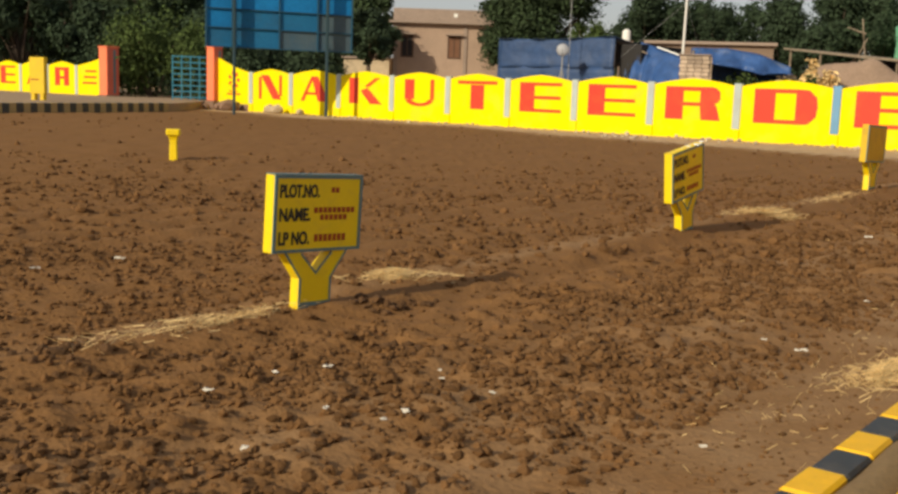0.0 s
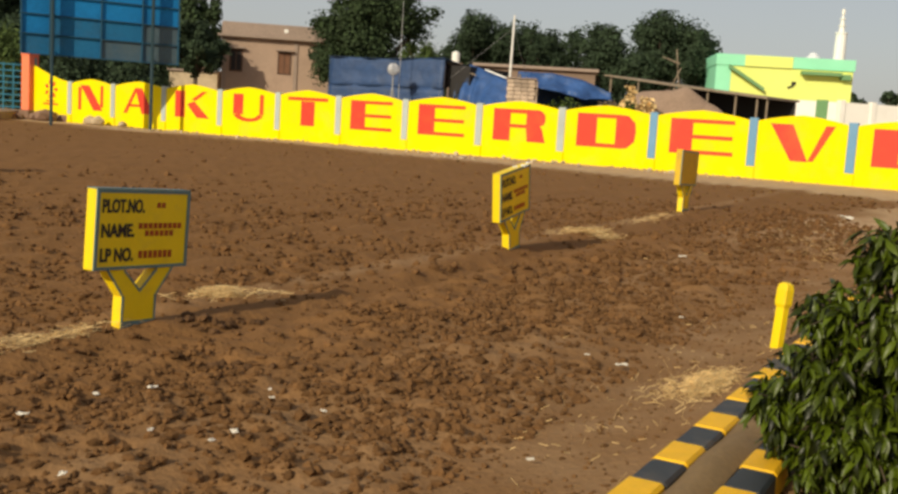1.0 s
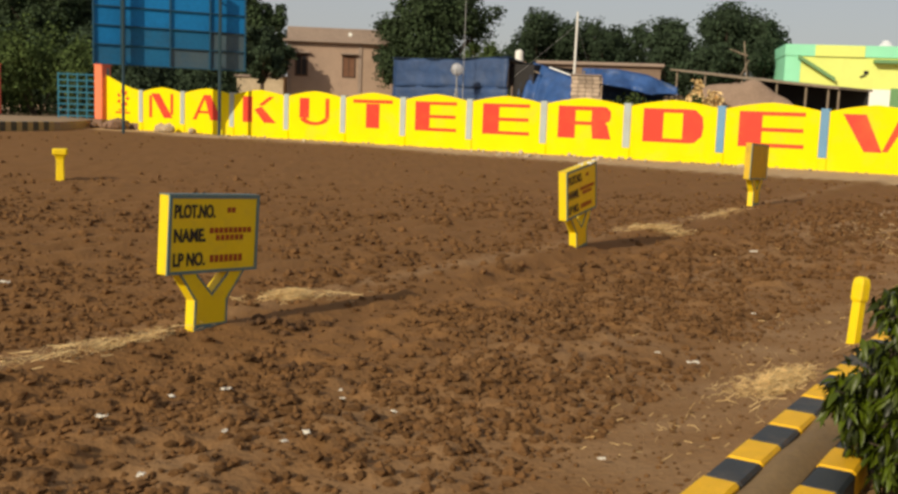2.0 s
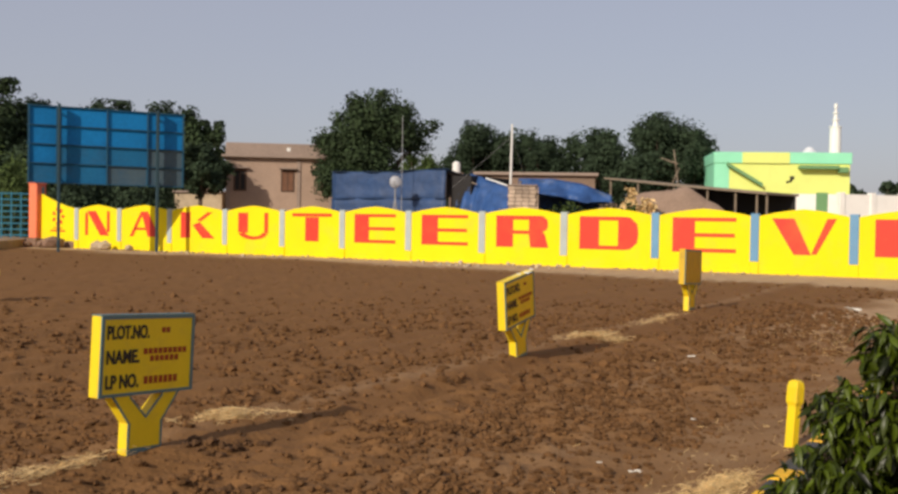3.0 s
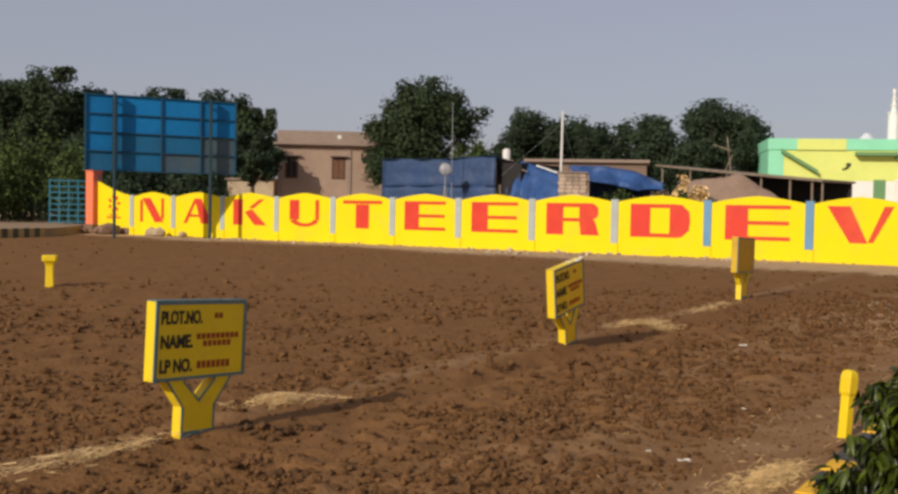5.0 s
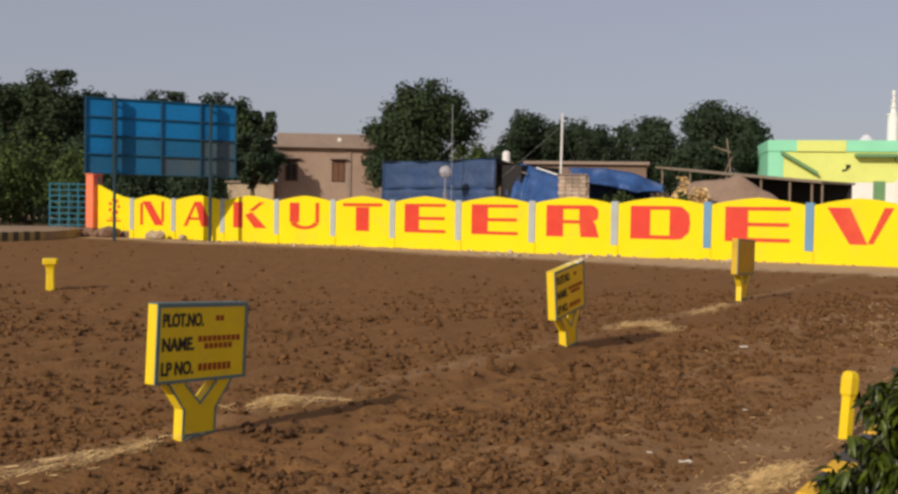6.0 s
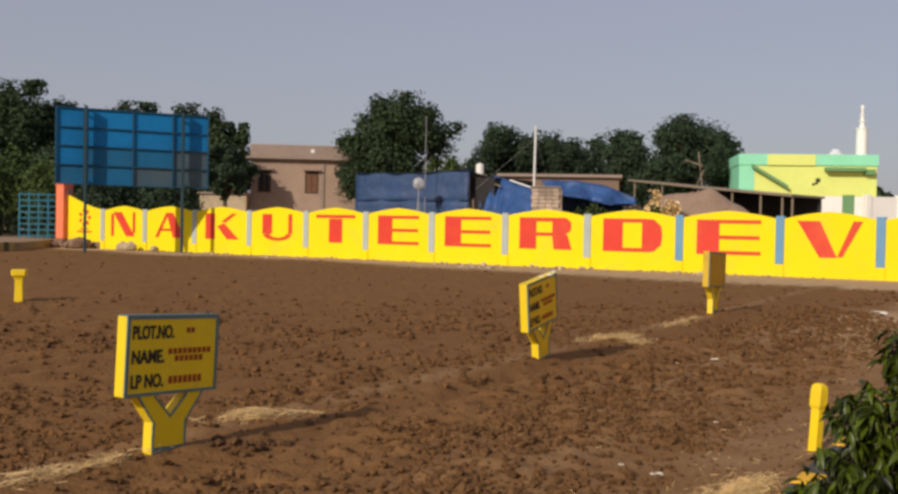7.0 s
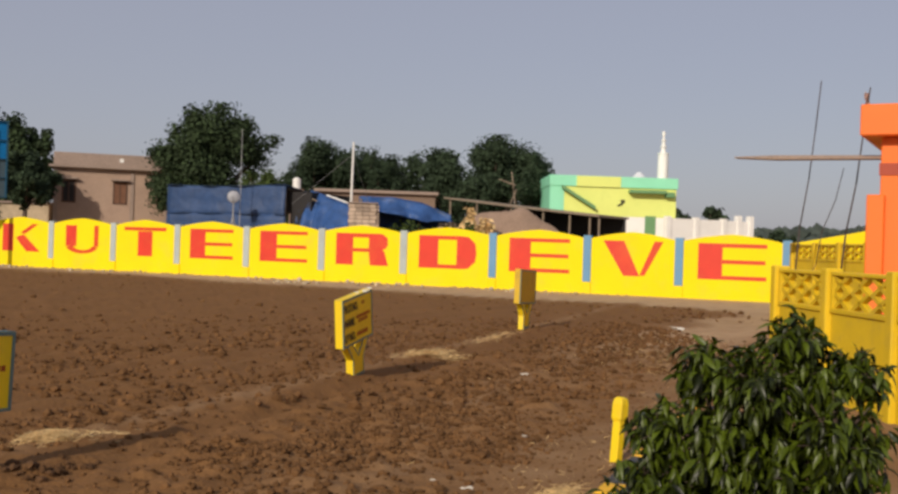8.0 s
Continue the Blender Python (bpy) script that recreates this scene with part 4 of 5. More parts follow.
for k, (x, y, h, s, m) in enumerate(((-17.6, 60.0, 5.6, 2.4, M_LEAF_OLIVE), (-15.2, 58.6, 4.4, 2.2, M_LEAF_OLIVE), (-21.0, 65.5, 5.4, 2.4, M_LEAF_DARK), (-13.2, 57.4, 3.2, 1.8, M_LEAF_DARK),
                                     (-10.4, 57.2, 3.4, 1.9, M_LEAF_DARK), (-7.8, 57.0, 3.3, 1.7, M_LEAF_DARK), (-18.6, 66.0, 5.0, 2.6, M_LEAF_DARK),
                                     (-14.8, 66.0, 6.2, 2.8, M_LEAF_DARK), (-11.0, 66.0, 6.0, 2.8, M_LEAF_DARK), (-25.0, 72.0, 5.0, 3.0, M_LEAF_OLIVE), (14.2, 44.8, 2.3, 0.9, M_LEAF_OLIVE),
                                     (12.4, 46.5, 2.5, 1.2, M_LEAF_OLIVE), (21.0, 42.8, 2.4, 0.9, M_LEAF_OLIVE), (17.0, 88.0, 5.2, 3.0, M_LEAF_OLIVE), (24.0, 88.0, 5.6, 3.0, M_LEAF_DARK), (14.6, 92.0, 7.4, 2.6, M_LEAF_DARK), (17.9, 92.5, 7.6, 2.6, M_LEAF_DARK), (20.8, 93.0, 7.6, 2.6, M_LEAF_DARK), (24.2, 92.0, 7.8, 2.6, M_LEAF_DARK), (12.8, 96.0, 6.6, 2.8, M_LEAF_OLIVE), (-16.8, 72.0, 7.8, 2.8, M_LEAF_DARK), (-22.4, 73.0, 8.0, 2.8, M_LEAF_TREE), (-27.0, 76.0, 8.4, 3.0, M_LEAF_DARK), (15.2, 45.4, 2.9, 0.8, M_STRAW), (14.3, 46.0, 2.7, 0.8, M_BAMBOO))):
    shrub(x, y, h, s, m, "dense wild shrub behind the boundary wall", 90 + k)


def far_wood():
    """The low dark line of woods at the horizon."""
    rng = np.random.default_rng(7)
    n = 6000
    a = np.radians(rng.uniform(-48, 70, n))
    d = rng.uniform(230, 420, n)
    ridge = 7.5 + 1.6 * value_noise(np.degrees(a), np.degrees(a) * 0, 5.0, 3) + 2.2 * value_noise(np.degrees(a), 0 * a, 1.1, 9)
    z = ridge * rng.random(n) ** 0.8 * d / 330
    x, y = np.sin(a) * d, np.cos(a) * d
    lumps("far_woodland", x, y, z, 1.4 + 1.9 * rng.random(n), M_FARWOOD, rng, 0.7, "green woodland at the horizon, haze painted into its colour", "woodland")


far_wood()
for k, (x, y, h, s) in enumerate(((77.8, 139.8, 8.2, 3.4), (82.6, 137.2, 8.7, 3.0), (86, 141, 6.4, 3.0), (93, 136, 5.4, 3))):
    tree(x, y, h, s, M_LEAF_DARK, "small dark tree on the horizon", 130 + k, n=1200, leaf=0.6)

# ---- the hoarding seen from behind ----
HK = 0.967
hoard = thing("hoarding", -7.8 * HK, 45.1 * HK, 0, 22.5, "blue steel hoarding seen from behind on two posts", "hoarding")
X0, X1, Z0, Z1 = -3.017, 3.017, 2.712, 5.71
cols, rows = [X0, -1.98, -0.06, 1.55, X1], [Z0, 3.476, 4.22, 4.955, Z1]
for a, b in zip(cols, cols[1:]):
    for c, d in zip(rows, rows[1:]):
        part("sheet", block(a, b, 0.06, 0.075, c, d), (M_SHEET_DULL if a < -1 else M_SHEET_OLD) if c < 3 else (M_SHEET_DULL if a < 1 else M_SHEET_OLD) if c < 4.0 and a > -1.99 else M_SHEET, hoard)
for x in cols:
    part("upright", block(x - 0.026, x + 0.026, -0.015, 0.06, Z0, Z1 + 0.03), M_FRAME, hoard)
for z in rows:
    part("crossbar", block(X0 - 0.05, X1 + 0.05, -0.012, 0.058, z - 0.02, z + 0.02), M_FRAME, hoard)
for x in (-1.934, 1.905):
    part("post", block(x - 0.042, x + 0.042, -0.31, -0.1, -0.1, 5.8, 0.008), M_POST, hoard)
    for z in (2.9, 4.3, 5.5):
        part("bracket", block(x - 0.03, x + 0.03, -0.11, 0.0, z - 0.03, z + 0.03), M_FRAME, hoard)

# ---- brick house behind the wall ----
hs = thing("plastered_house", -1.0, 59.3, 0, 0, "unpainted flat-roofed plastered house with weathered parapet", "house")
part("wall", block(-2.95, 2.95, 0, 6, -0.1, 4.98, 0.02), M_HOUSE, hs)
part("roof_slab", block(-3.2, 3.15, -0.35, 6.3, 4.9, 5.03, 0.02), M_CONCRETE, hs)
part("parapet", block(-3.0, 3.0, -0.05, 6.0, 5.03, 5.72, 0.03), M_CONCRETE, hs)
part("pilaster", block(0.92, 1.12, -0.06, 0.1, 0, 4.9), M_CONCRETE, hs)
part("pilaster", block(2.72, 2.95, -0.06, 0.1, 0, 4.9), M_CONCRETE, hs)
part("pilaster", block(-2.97, -2.75, -0.06, 0.1, 0, 4.9), M_CONCRETE, hs)
for x0, x1 in ((0.1, 0.72), (-2.5, -1.9)):
    w = part("window", block(x0, x1, -0.012, 0.05, 3.1, 4.2), M_SHUTTER if x0 > 0 else M_DARK, hs, "brown wooden shutters" if x0 > 0 else "dark window with wooden frame")
    for a, b, c, d in ((x0 - 0.06, x0 + 0.03, 3.04, 4.26), (x1 - 0.03, x1 + 0.06, 3.04, 4.26), (x0, x1, 4.17, 4.26), (x0, x1, 3.04, 3.12), ((x0 + x1) / 2 - 0.03, (x0 + x1) / 2 + 0.03, 3.1, 4.2)):
        part("window_frame", block(a, b, -0.03, 0.04, c, d), M_DARKWOOD, w)
    part("window_hood", block(x0 - 0.15, x1 + 0.15, -0.3, 0.02, 4.3, 4.37), M_CONCRETE, w)
part("patch", block(0.35, 0.55, -0.06, -0.03, 5.3, 5.5), M_WHITE, hs, "small white patch on the parapet")
annex = thing("pale_shed", -5.6, 61.5, 0, -8, "low pale plastered shed beside the house", "shed")
part("wall", block(-1.4, 1.3, 0, 3, -0.1, 2.95, 0.02), M_RUBBLE, annex)
part("roof", block(-1.5, 1.4, -0.15, 3.1, 2.95, 3.05), M_CONCRETE, annex)


# ---- blue tarpaulin shelters ----
def drape(name, pts_top, pts_bottom, material, parent, sag=0.12, seed=0, nu=26, nv=10, label=""):
    """A hanging or sloping sheet between an upper and a lower line, with folds."""
    rng = random.Random(seed)
    ph = rng.uniform(0, 6)

    def along(pts, s):
        q = s * (len(pts) - 1)
        i = min(int(q), len(pts) - 2)
        return Vector(pts[i]).lerp(Vector(pts[i + 1]), q - i)
    v = []
    for j in range(nv + 1):
        for i in range(nu + 1):
            s, r = i / nu, j / nv
            p = along(pts_top, s).lerp(along(pts_bottom, s), r)
            p.y += sag * (math.sin(s * 21 + ph + r * 2) * 0.5 + noise.noise((s * 6, r * 3, seed))) * (0.3 + r)
            p.z -= sag * 0.6 * math.sin(math.pi * r) * (1 + 0.6 * noise.noise((s * 5, r * 2, seed + 3)))
            v.append(p)
    f = [(j * (nu + 1) + i, j * (nu + 1) + i + 1, (j + 1) * (nu + 1) + i + 1, (j + 1) * (nu + 1) + i) for j in range(nv) for i in range(nu)]
    ob = raw(name, [tuple(p) for p in v], f, material, parent, label)
    for p in ob.data.polygons:
        p.use_smooth = True
    mod = ob.modifiers.new("thickness", "SOLIDIFY")
    mod.thickness = 0.012
    return ob


sh = thing("tarpaulin_shelter", 4.2, 49.8, 0, -41.5, "low shelter hung with faded blue tarpaulins", "shelter")
drape("front_sheet", [(-3.35, 0, 3.85), (0, 0, 3.8), (3.35, 0, 3.9)], [(-3.35, -0.05, 2.5), (3.35, -0.05, 2.5)], M_TARP, sh, 0.06, 1)
drape("lower_sheet", [(-3.35, -0.03, 2.56), (3.35, -0.03, 2.56)], [(-3.4, -0.1, 0), (3.4, -0.1, 0)], M_TARP, sh, 0.08, 2)
drape("roof_sheet", [(-3.4, 4.2, 3.5), (0, 4.2, 3.7), (3.4, 4.2, 3.5)], [(-3.4, -0.1, 3.87), (0, -0.1, 3.8), (3.4, -0.1, 3.92)], M_TARP, sh, 0.12, 3)
drape("side_sheet", [(-3.38, 4.2, 3.5), (-3.38, 0.0, 3.85)], [(-3.38, 4.2, 0), (-3.38, 0, 0)], M_TARP, sh, 0.06, 5)
# solid near-black block in place of the bay's shaded depth
part("bay_shade", block(3.3, 4.4, 0.5, 4, 0, 3.6), M_DARK, sh, "solid dark block painted as the shade in an open bay")
for x, y in ((-3.3, 0.05), (0, 0.05), (3.3, 0.05), (3.3, 4.1), (-3.3, 4.1)):
    part("post", tube((x, y, -0.1), (x, y, 3.6), 0.05, 0.04), M_BAMBOO, sh)
wing = thing("tarpaulin_wing", 8.0, 46.6, 0, -50, "sloping bright blue tarpaulin over a dark store", "shelter")
drape("sloping_sheet", [(-1.2, 0.9, 3.75), (-0.3, 0.9, 3.5), (1.8, 0.9, 2.9)], [(-0.7, -0.6, 1.6), (0.6, -0.6, 1.5), (2.0, -0.6, 1.4)], M_TARP_BRIGHT, wing, 0.2, 7)
drape("rear_sheet", [(-1.2, 0.92, 3.7), (1.8, 0.92, 2.88)], [(-1.2, 1.4, 0.0), (1.9, 1.4, 0.0)], M_TARP, wing, 0.1, 8)
for x, z in ((-1.1, 3.6), (1.75, 2.8)):
    part("post", tube((x, 0.95, -0.1), (x, 0.95, z), 0.05), M_BAMBOO, wing)
part("hem", tube((-0.2, 0.86, 3.5), (1.75, 0.84, 2.95), 0.035), M_WHITE, wing, "pale folded hem")
for k, (a, b, top, low, m) in enumerate(((-1.75, -1.3, 3.6, 2.0, M_TARP), (-1.35, -1.05, 3.45, 2.3, M_DARK), (-2.2, -1.8, 3.75, 2.5, M_STICK), (-1.0, -0.7, 3.3, 1.9, M_TARP_BRIGHT))):
    drape("rag", [(a, 0.3, top), (b, 0.3, top - 0.15)], [(a + 0.1, 0.2, low), (b + 0.15, 0.2, low + 0.2)], m, wing, 0.12, 50 + k, 8, 6, "ragged hanging cloth")
part("rail", tube((-2.3, 0.33, 3.78), (-0.3, 0.33, 3.2), 0.03), M_BAMBOO, wing)
# near-black block put in for the shaded space under the sheet
part("store", block(-0.6, 1.6, 0.0, 0.85, -0.05, 1.5, 0.06), M_DARK, wing)
t3 = thing("draped_tarpaulin", 12.4, 48.4, 0, -14, "crumpled blue tarpaulin over a low rail", "tarpaulin")
drape("sheet", [(-2.1, 0.5, 3.62), (-0.5, 0.3, 3.62), (0.9, 0.2, 3.4), (2.3, 0, 2.85)], [(-2.0, -0.9, 3.0), (-0.2, -1.0, 2.75), (0.8, -1.0, 2.5), (2.4, -0.6, 2.55)], M_TARP_BRIGHT, t3, 0.5, 11, 40, 14)
drape("back_sheet", [(-2.1, 0.5, 3.6), (0.9, 0.2, 3.4), (2.3, 0, 2.8)], [(-2.1, 1.6, 0), (0.9, 1.6, 0), (2.3, 1.4, 0)], M_TARP, t3, 0.15, 12)
for x, z in ((-2.0, 3.5), (0.8, 3.3), (2.2, 2.75)):
    part("post", tube((x, 0.3, -0.1), (x, 0.3, z), 0.05), M_BAMBOO, t3)
dish = thing("satellite_dish", 4.38, 47.6, 0, -8, "round pale satellite dish on a thin mast", "satellite dish")
bm = bmesh.new()
ring = [[bm.verts.new((0.28 * r * math.cos(a), 0.1 * r * r - 0.2, 3.25 + 0.28 * r * math.sin(a))) for a in np.linspace(0, math.tau, 20, endpoint=False)] for r in (0.12, 0.5, 0.8, 1.0)]
bm.faces.new(ring[0])
for a, b in zip(ring, ring[1:]):
    for k in range(20):
        bm.faces.new((a[k], b[k], b[(k + 1) % 20], a[(k + 1) % 20]))
bmesh.ops.solidify(bm, geom=bm.faces[:], thickness=0.015)
part("reflector", bm, M_DISH, dish, smooth=True)
part("feed_arm", tube((0, -0.2, 3.0), (0.0, -0.6, 3.25), 0.015), M_STEEL, dish)
part("mast", tube((0.0, 0.02, -0.1), (0.0, -0.05, 3.2), 0.035), M_STEEL, dish)
for q in (-0.45, 0.45):
    part("strut", tube((q, -0.1, -0.1), (0, -0.05, 2.5), 0.02), M_STEEL, dish)
mast = thing("aerial_mast", 4.72, 48.1, 0, 0, "thin grey aerial mast beside the shelter", "mast")
part("tube", tube((0, 0, -0.1), (0, 0, 6.35), 0.024, 0.012), M_STEEL, mast)
pole = thing("pale_pole", 8.62, 42.2, 0, 0, "straight pale utility pole with stay wires", "pole")
part("shaft", tube((-0.03, 0, -0.1), (0.03, 0, 5.5), 0.062, 0.042, 10), M_WHITEPOLE, pole, smooth=True)
for q in ((-2.2, 1.5, 2.9), (1.0, 1.0, 2.9)):
    part("stay_wire", tube((0.02, 0, 5.0), q, 0.007, n=5), M_STEEL, pole)

# a stack of blocks, each block of its own
st = thing("block_pier", 8.9, 41.2, 0, -12, "square pier of sand-coloured blocks with dark joints", "pier")
part("core", block(-0.56, 0.56, 0.02, 0.9, -0.1, 2.93), M_MORTAR, st)
bme = mesh_of("block", block(-0.132, 0.132, -0.06, 0.03, 0.01, 0.148, 0.012), M_BRICK)
bside = mesh_of("block", block(-0.06, 0.02, -0.132, 0.132, 0.01, 0.148, 0.012), M_BRICK)
rng = random.Random(3)
for r in range(19):
    for c in range(4):
        x = -0.42 + c * 0.28 + (0.02 if r % 2 else -0.02)
        ob = new("block", bme)
        ob.parent = st
        ob.matrix_local = pose(x, rng.uniform(-0.02, 0.02), r * 0.154, 0, rng.uniform(-1.5, 1.5), rng.uniform(-2, 2))
    for c in range(3):
        ob = new("block", bside)
        ob.parent = st
        ob.matrix_local = pose(0.6, 0.15 + c * 0.29, r * 0.154, 0, 0, 180 + rng.uniform(-1, 1))
part("cap", block(-0.62, 0.62, -0.08, 0.95, 2.95, 3.0, 0.01), M_CONCRETE, st)

# long low building behind
low = thing("low_brick_building", 16.7, 68.2, 0, -14, "long low brown brick building with flat roof", "building")
part("wall", block(-5.0, 2.9, 0, 5, -0.1, 4.75), M_PLASTER, low)
part("roof", block(-5.2, 3.1, -0.3, 5.2, 4.75, 4.95, 0.02), M_CONCRETE, low)
for x in (-3.5, 0.2):
    part("window", block(x, x + 0.9, -0.02, 0.05, 2.8, 3.9), M_DARK, low)
tk = thing("rooftop_tank", 10.2, 67.6, 4.2, 0, "small white rooftop water tank on a stand", "water tank")
part("body", tube((0, 0, 0.55), (0, 0, 1.2), 0.26, 0.26, 14), M_WHITE, tk, smooth=False)
part("lid", tube((0, 0, 1.2), (0, 0, 1.29), 0.22, 0.1, 14), M_WHITE, tk)
part("stand", block(-0.4, 0.4, -0.4, 0.4, -4.3, 0.55), M_PLASTER, tk)

# heap of sand
rng = np.random.default_rng(9)
n = 46
gx, gy = np.meshgrid(np.linspace(-3.2, 3.2, n), np.linspace(-2.2, 2.2, n))
bumps = [(0.6, 3.35, 1.75), (-1.3, 3.05, 1.6), (2.0, 2.5, 1.3), (-0.4, 2.9, 1.5)]
gz = sum((h * np.exp(-(((gx - c) / w) ** 2 + (gy / 1.5) ** 2))) ** 5 for c, h, w in bumps) ** 0.2 - 0.1
gz = np.where(gz > -0.3, gz + 0.2 * (value_noise(gx, gy, 0.7, 3) - 0.5) + 0.09 * (value_noise(gx, gy, 0.22, 5) - 0.5), gz)
heap = thing("sand_heap", 17.3, 47.0, 0, -22, "tall heap of pale brown building sand", "sand heap")
v = np.stack([gx, gy, np.maximum(gz, -0.2)], -1).reshape(-1, 3).tolist()
ob = raw("sand", v, [(j * n + i, j * n + i + 1, (j + 1) * n + i + 1, (j + 1) * n + i) for j in range(n - 1) for i in range(n - 1)], M_SAND, heap)
for p in ob.data.polygons:
    p.use_smooth = True

# pole shed with a thin sloping roof
sd = thing("pole_shed", 18.9, 48.4, 0, -54, "open pole shed with a thin dark roof", "shed")
prof = [(-5.1, 3.84), (-1.0, 3.42), (4.1, 2.95), (4.1, 3.05), (-1.0, 3.52), (-5.1, 3.92)]
part("roof", prism(prof, -0.4, 2.6), M_BAMBOO, sd, "thin grey roof of poles")
part("back_screen", prism([(-1.6, 0), (4.1, 0), (4.1, 2.95), (-1.6, 3.48)], 2.2, 2.3), M_DARK, sd, "plain dark screen across the back")
for x, z in ((-4.8, 3.82), (-3.1, 3.64), (-1.0, 3.42), (0.9, 3.24), (2.4, 3.1), (3.5, 3.0), (4.0, 2.96)):
    part("post", tube((x, -0.2, -0.1), (x, -0.2, z), 0.06, 0.05), M_BAMBOO, sd)
for p, q in (((18.7, 50.64, 5.3), (19.3, 50.4, 0)), ((18.95, 50.5, 4.4), (17.2, 51.2, 0)), ((18.1, 50.9, 4.9), (18.9, 50.6, 4.6))):
    prop("leaning_pole", (q[0], q[1], q[2]), p, 0.055, "grey bamboo pole leaning above the shed", M_BAMBOO)

# ---- mint and lime building ----
gb = thing("mint_building", 29.72, 72.07, 0, -15, "lime and mint painted flat-roofed building", "building")
part("wall", block(0, 9.4, 0, 8.9, 4.0, 6.15, 0.02), M_LIME, gb)
part("lower_wall", block(0.02, 9.38, 0.02, 8.9, -0.1, 4.0), M_WHITE, gb, "white painted lower wall")
part("end_wall", block(-0.05, 0.02, -0.02, 8.9, 3.0, 6.2), M_MINT, gb)
part("corner_band", block(-0.03, 1.0, -0.03, 0.02, 4.05, 6.15), M_MINT, gb)
part("parapet", block(-0.1, 9.5, -0.1, 9.0, 6.15, 6.95, 0.02), M_MINT, gb)
part("parapet_panel", block(1.9, 5.2, -0.14, 0, 6.15, 6.93), M_LIME, gb)
part("canopy", block(5.8, 8.5, -0.7, 0.05, 5.75, 6.0, 0.02), M_DGREEN, gb)
part("canopy_bracket", block(8.5, 9.2, -0.5, 0.3, 5.5, 5.9, 0.05), M_DGREEN, gb)
part("stair_slab", prism([(0.8, 5.95), (3.3, 4.45), (3.3, 4.7), (0.8, 6.2)], -0.5, 0.02), M_DGREEN, gb)
part("door", block(7.1, 7.9, -0.03, 0.05, 2.3, 4.1), M_DGREEN, gb)
part("ventilator", block(5.25, 5.55, -0.03, 0.05, 5.0, 5.25), M_DARK, gb)
part("pipe", tube((5.0, -0.05, 4.8), (5.4, -0.05, 4.95), 0.06), M_DARK, gb)
mn = thing("minaret", 39.9, 73.9, 0, 0, "slim white minaret with tiered finial", "minaret")
part("shaft", tube((0, 0, 0), (0, 0, 9.15), 0.55, 0.4, 12), M_WHITE, mn)
for k, (z0, z1, r) in enumerate(((9.15, 9.25, 0.46), (9.25, 9.7, 0.22), (9.7, 9.78, 0.28), (9.78, 10.2, 0.16), (10.2, 10.28, 0.22), (10.28, 10.6, 0.1), (10.6, 10.95, 0.13))):
    part("tier", tube((0, 0, z0), (0, 0, z1), r, r * (0.8 if k % 2 else 1), 10), M_WHITE, mn)
rt = thing("roof_tank", 37.4, 73.0, 6.15, 0, "grey domed tank on the mint building's roof", "water tank")
part("body", tube((0, 0, 0), (0, 0, 1.0), 0.55, 0.55, 14), M_DISH, rt)
part("dome", tube((0, 0, 1.0), (0, 0, 1.4), 0.55, 0.2, 14), M_DISH, rt)
ww = thing("white_wall", 37.75, 68.85, 0, 6, "whitewashed compound wall with short piers", "wall", kind="structure")
part("wall", block(0, 7.7, 0, 0.3, -0.1, 3.98), M_WHITE, ww)
for x in (0, 2.5, 5.0, 6.4, 7.5):
    part("pier", block(x - 0.14, x + 0.23, -0.1, 0.4, -0.1, 4.12 if x < 5.5 else 4.4), M_WHITE, ww)


# ---- rubble and small things by the wall and in the field ----
def rubble(x, y, n, r, s, seed, label):
    rng = np.random.default_rng(seed)
    q = rng.normal(size=(n, 2)) * r
    lumps("rubble", x + q[:, 0], y + q[:, 1], np.full(n, 0.02), s * (0.4 + rng.random(n)), M_RUBBLE, rng, 0.8, label, "rubble")


def stone(x, y, s, m, seed, label):
    rng = np.random.default_rng(seed)
    t = thing("stone", x, y, 0, seed * 37, label, "stone", "loose stones")
    v = np.array(ICO) * (0.75 + 0.5 * rng.random((12, 1))) * s * np.array([1.2, 0.9, 0.8])
    v[:, 2] += s * 0.45
    raw("stone_body", v.tolist(), ICO_F, m, t)


for k, (u, v, s) in enumerate(((-0.5, -0.7, 0.42), (-1.3, -0.7, 0.3), (-2.0, -0.9, 0.25), (2.2, -0.5, 0.28), (2.75, -0.5, 0.3), (4.2, -0.5, 0.2))):
    p = wall_north.matrix_world @ Vector((u, v, 0))
    stone(p.x, p.y, s, M_STONE if k < 3 else M_RUBBLE, k + 1, "rough stone lying at the foot of the wall")
for k, (u, n) in enumerate(((24.5, 26), (20.0, 14), (29.5, 14), (13, 12), (8, 14))):
    p = wall_north.matrix_world @ Vector((u, -1.0, 0))
    rubble(p.x, p.y, n, 0.8, 0.07, 60 + k, "pale broken rubble along the wall's foot")
p = wall_north.matrix_world @ Vector((22.3, -3.2, 0))
rubble(p.x, p.y, 16, 0.5, 0.08, 71, "heap of whitish rubble near the wall")


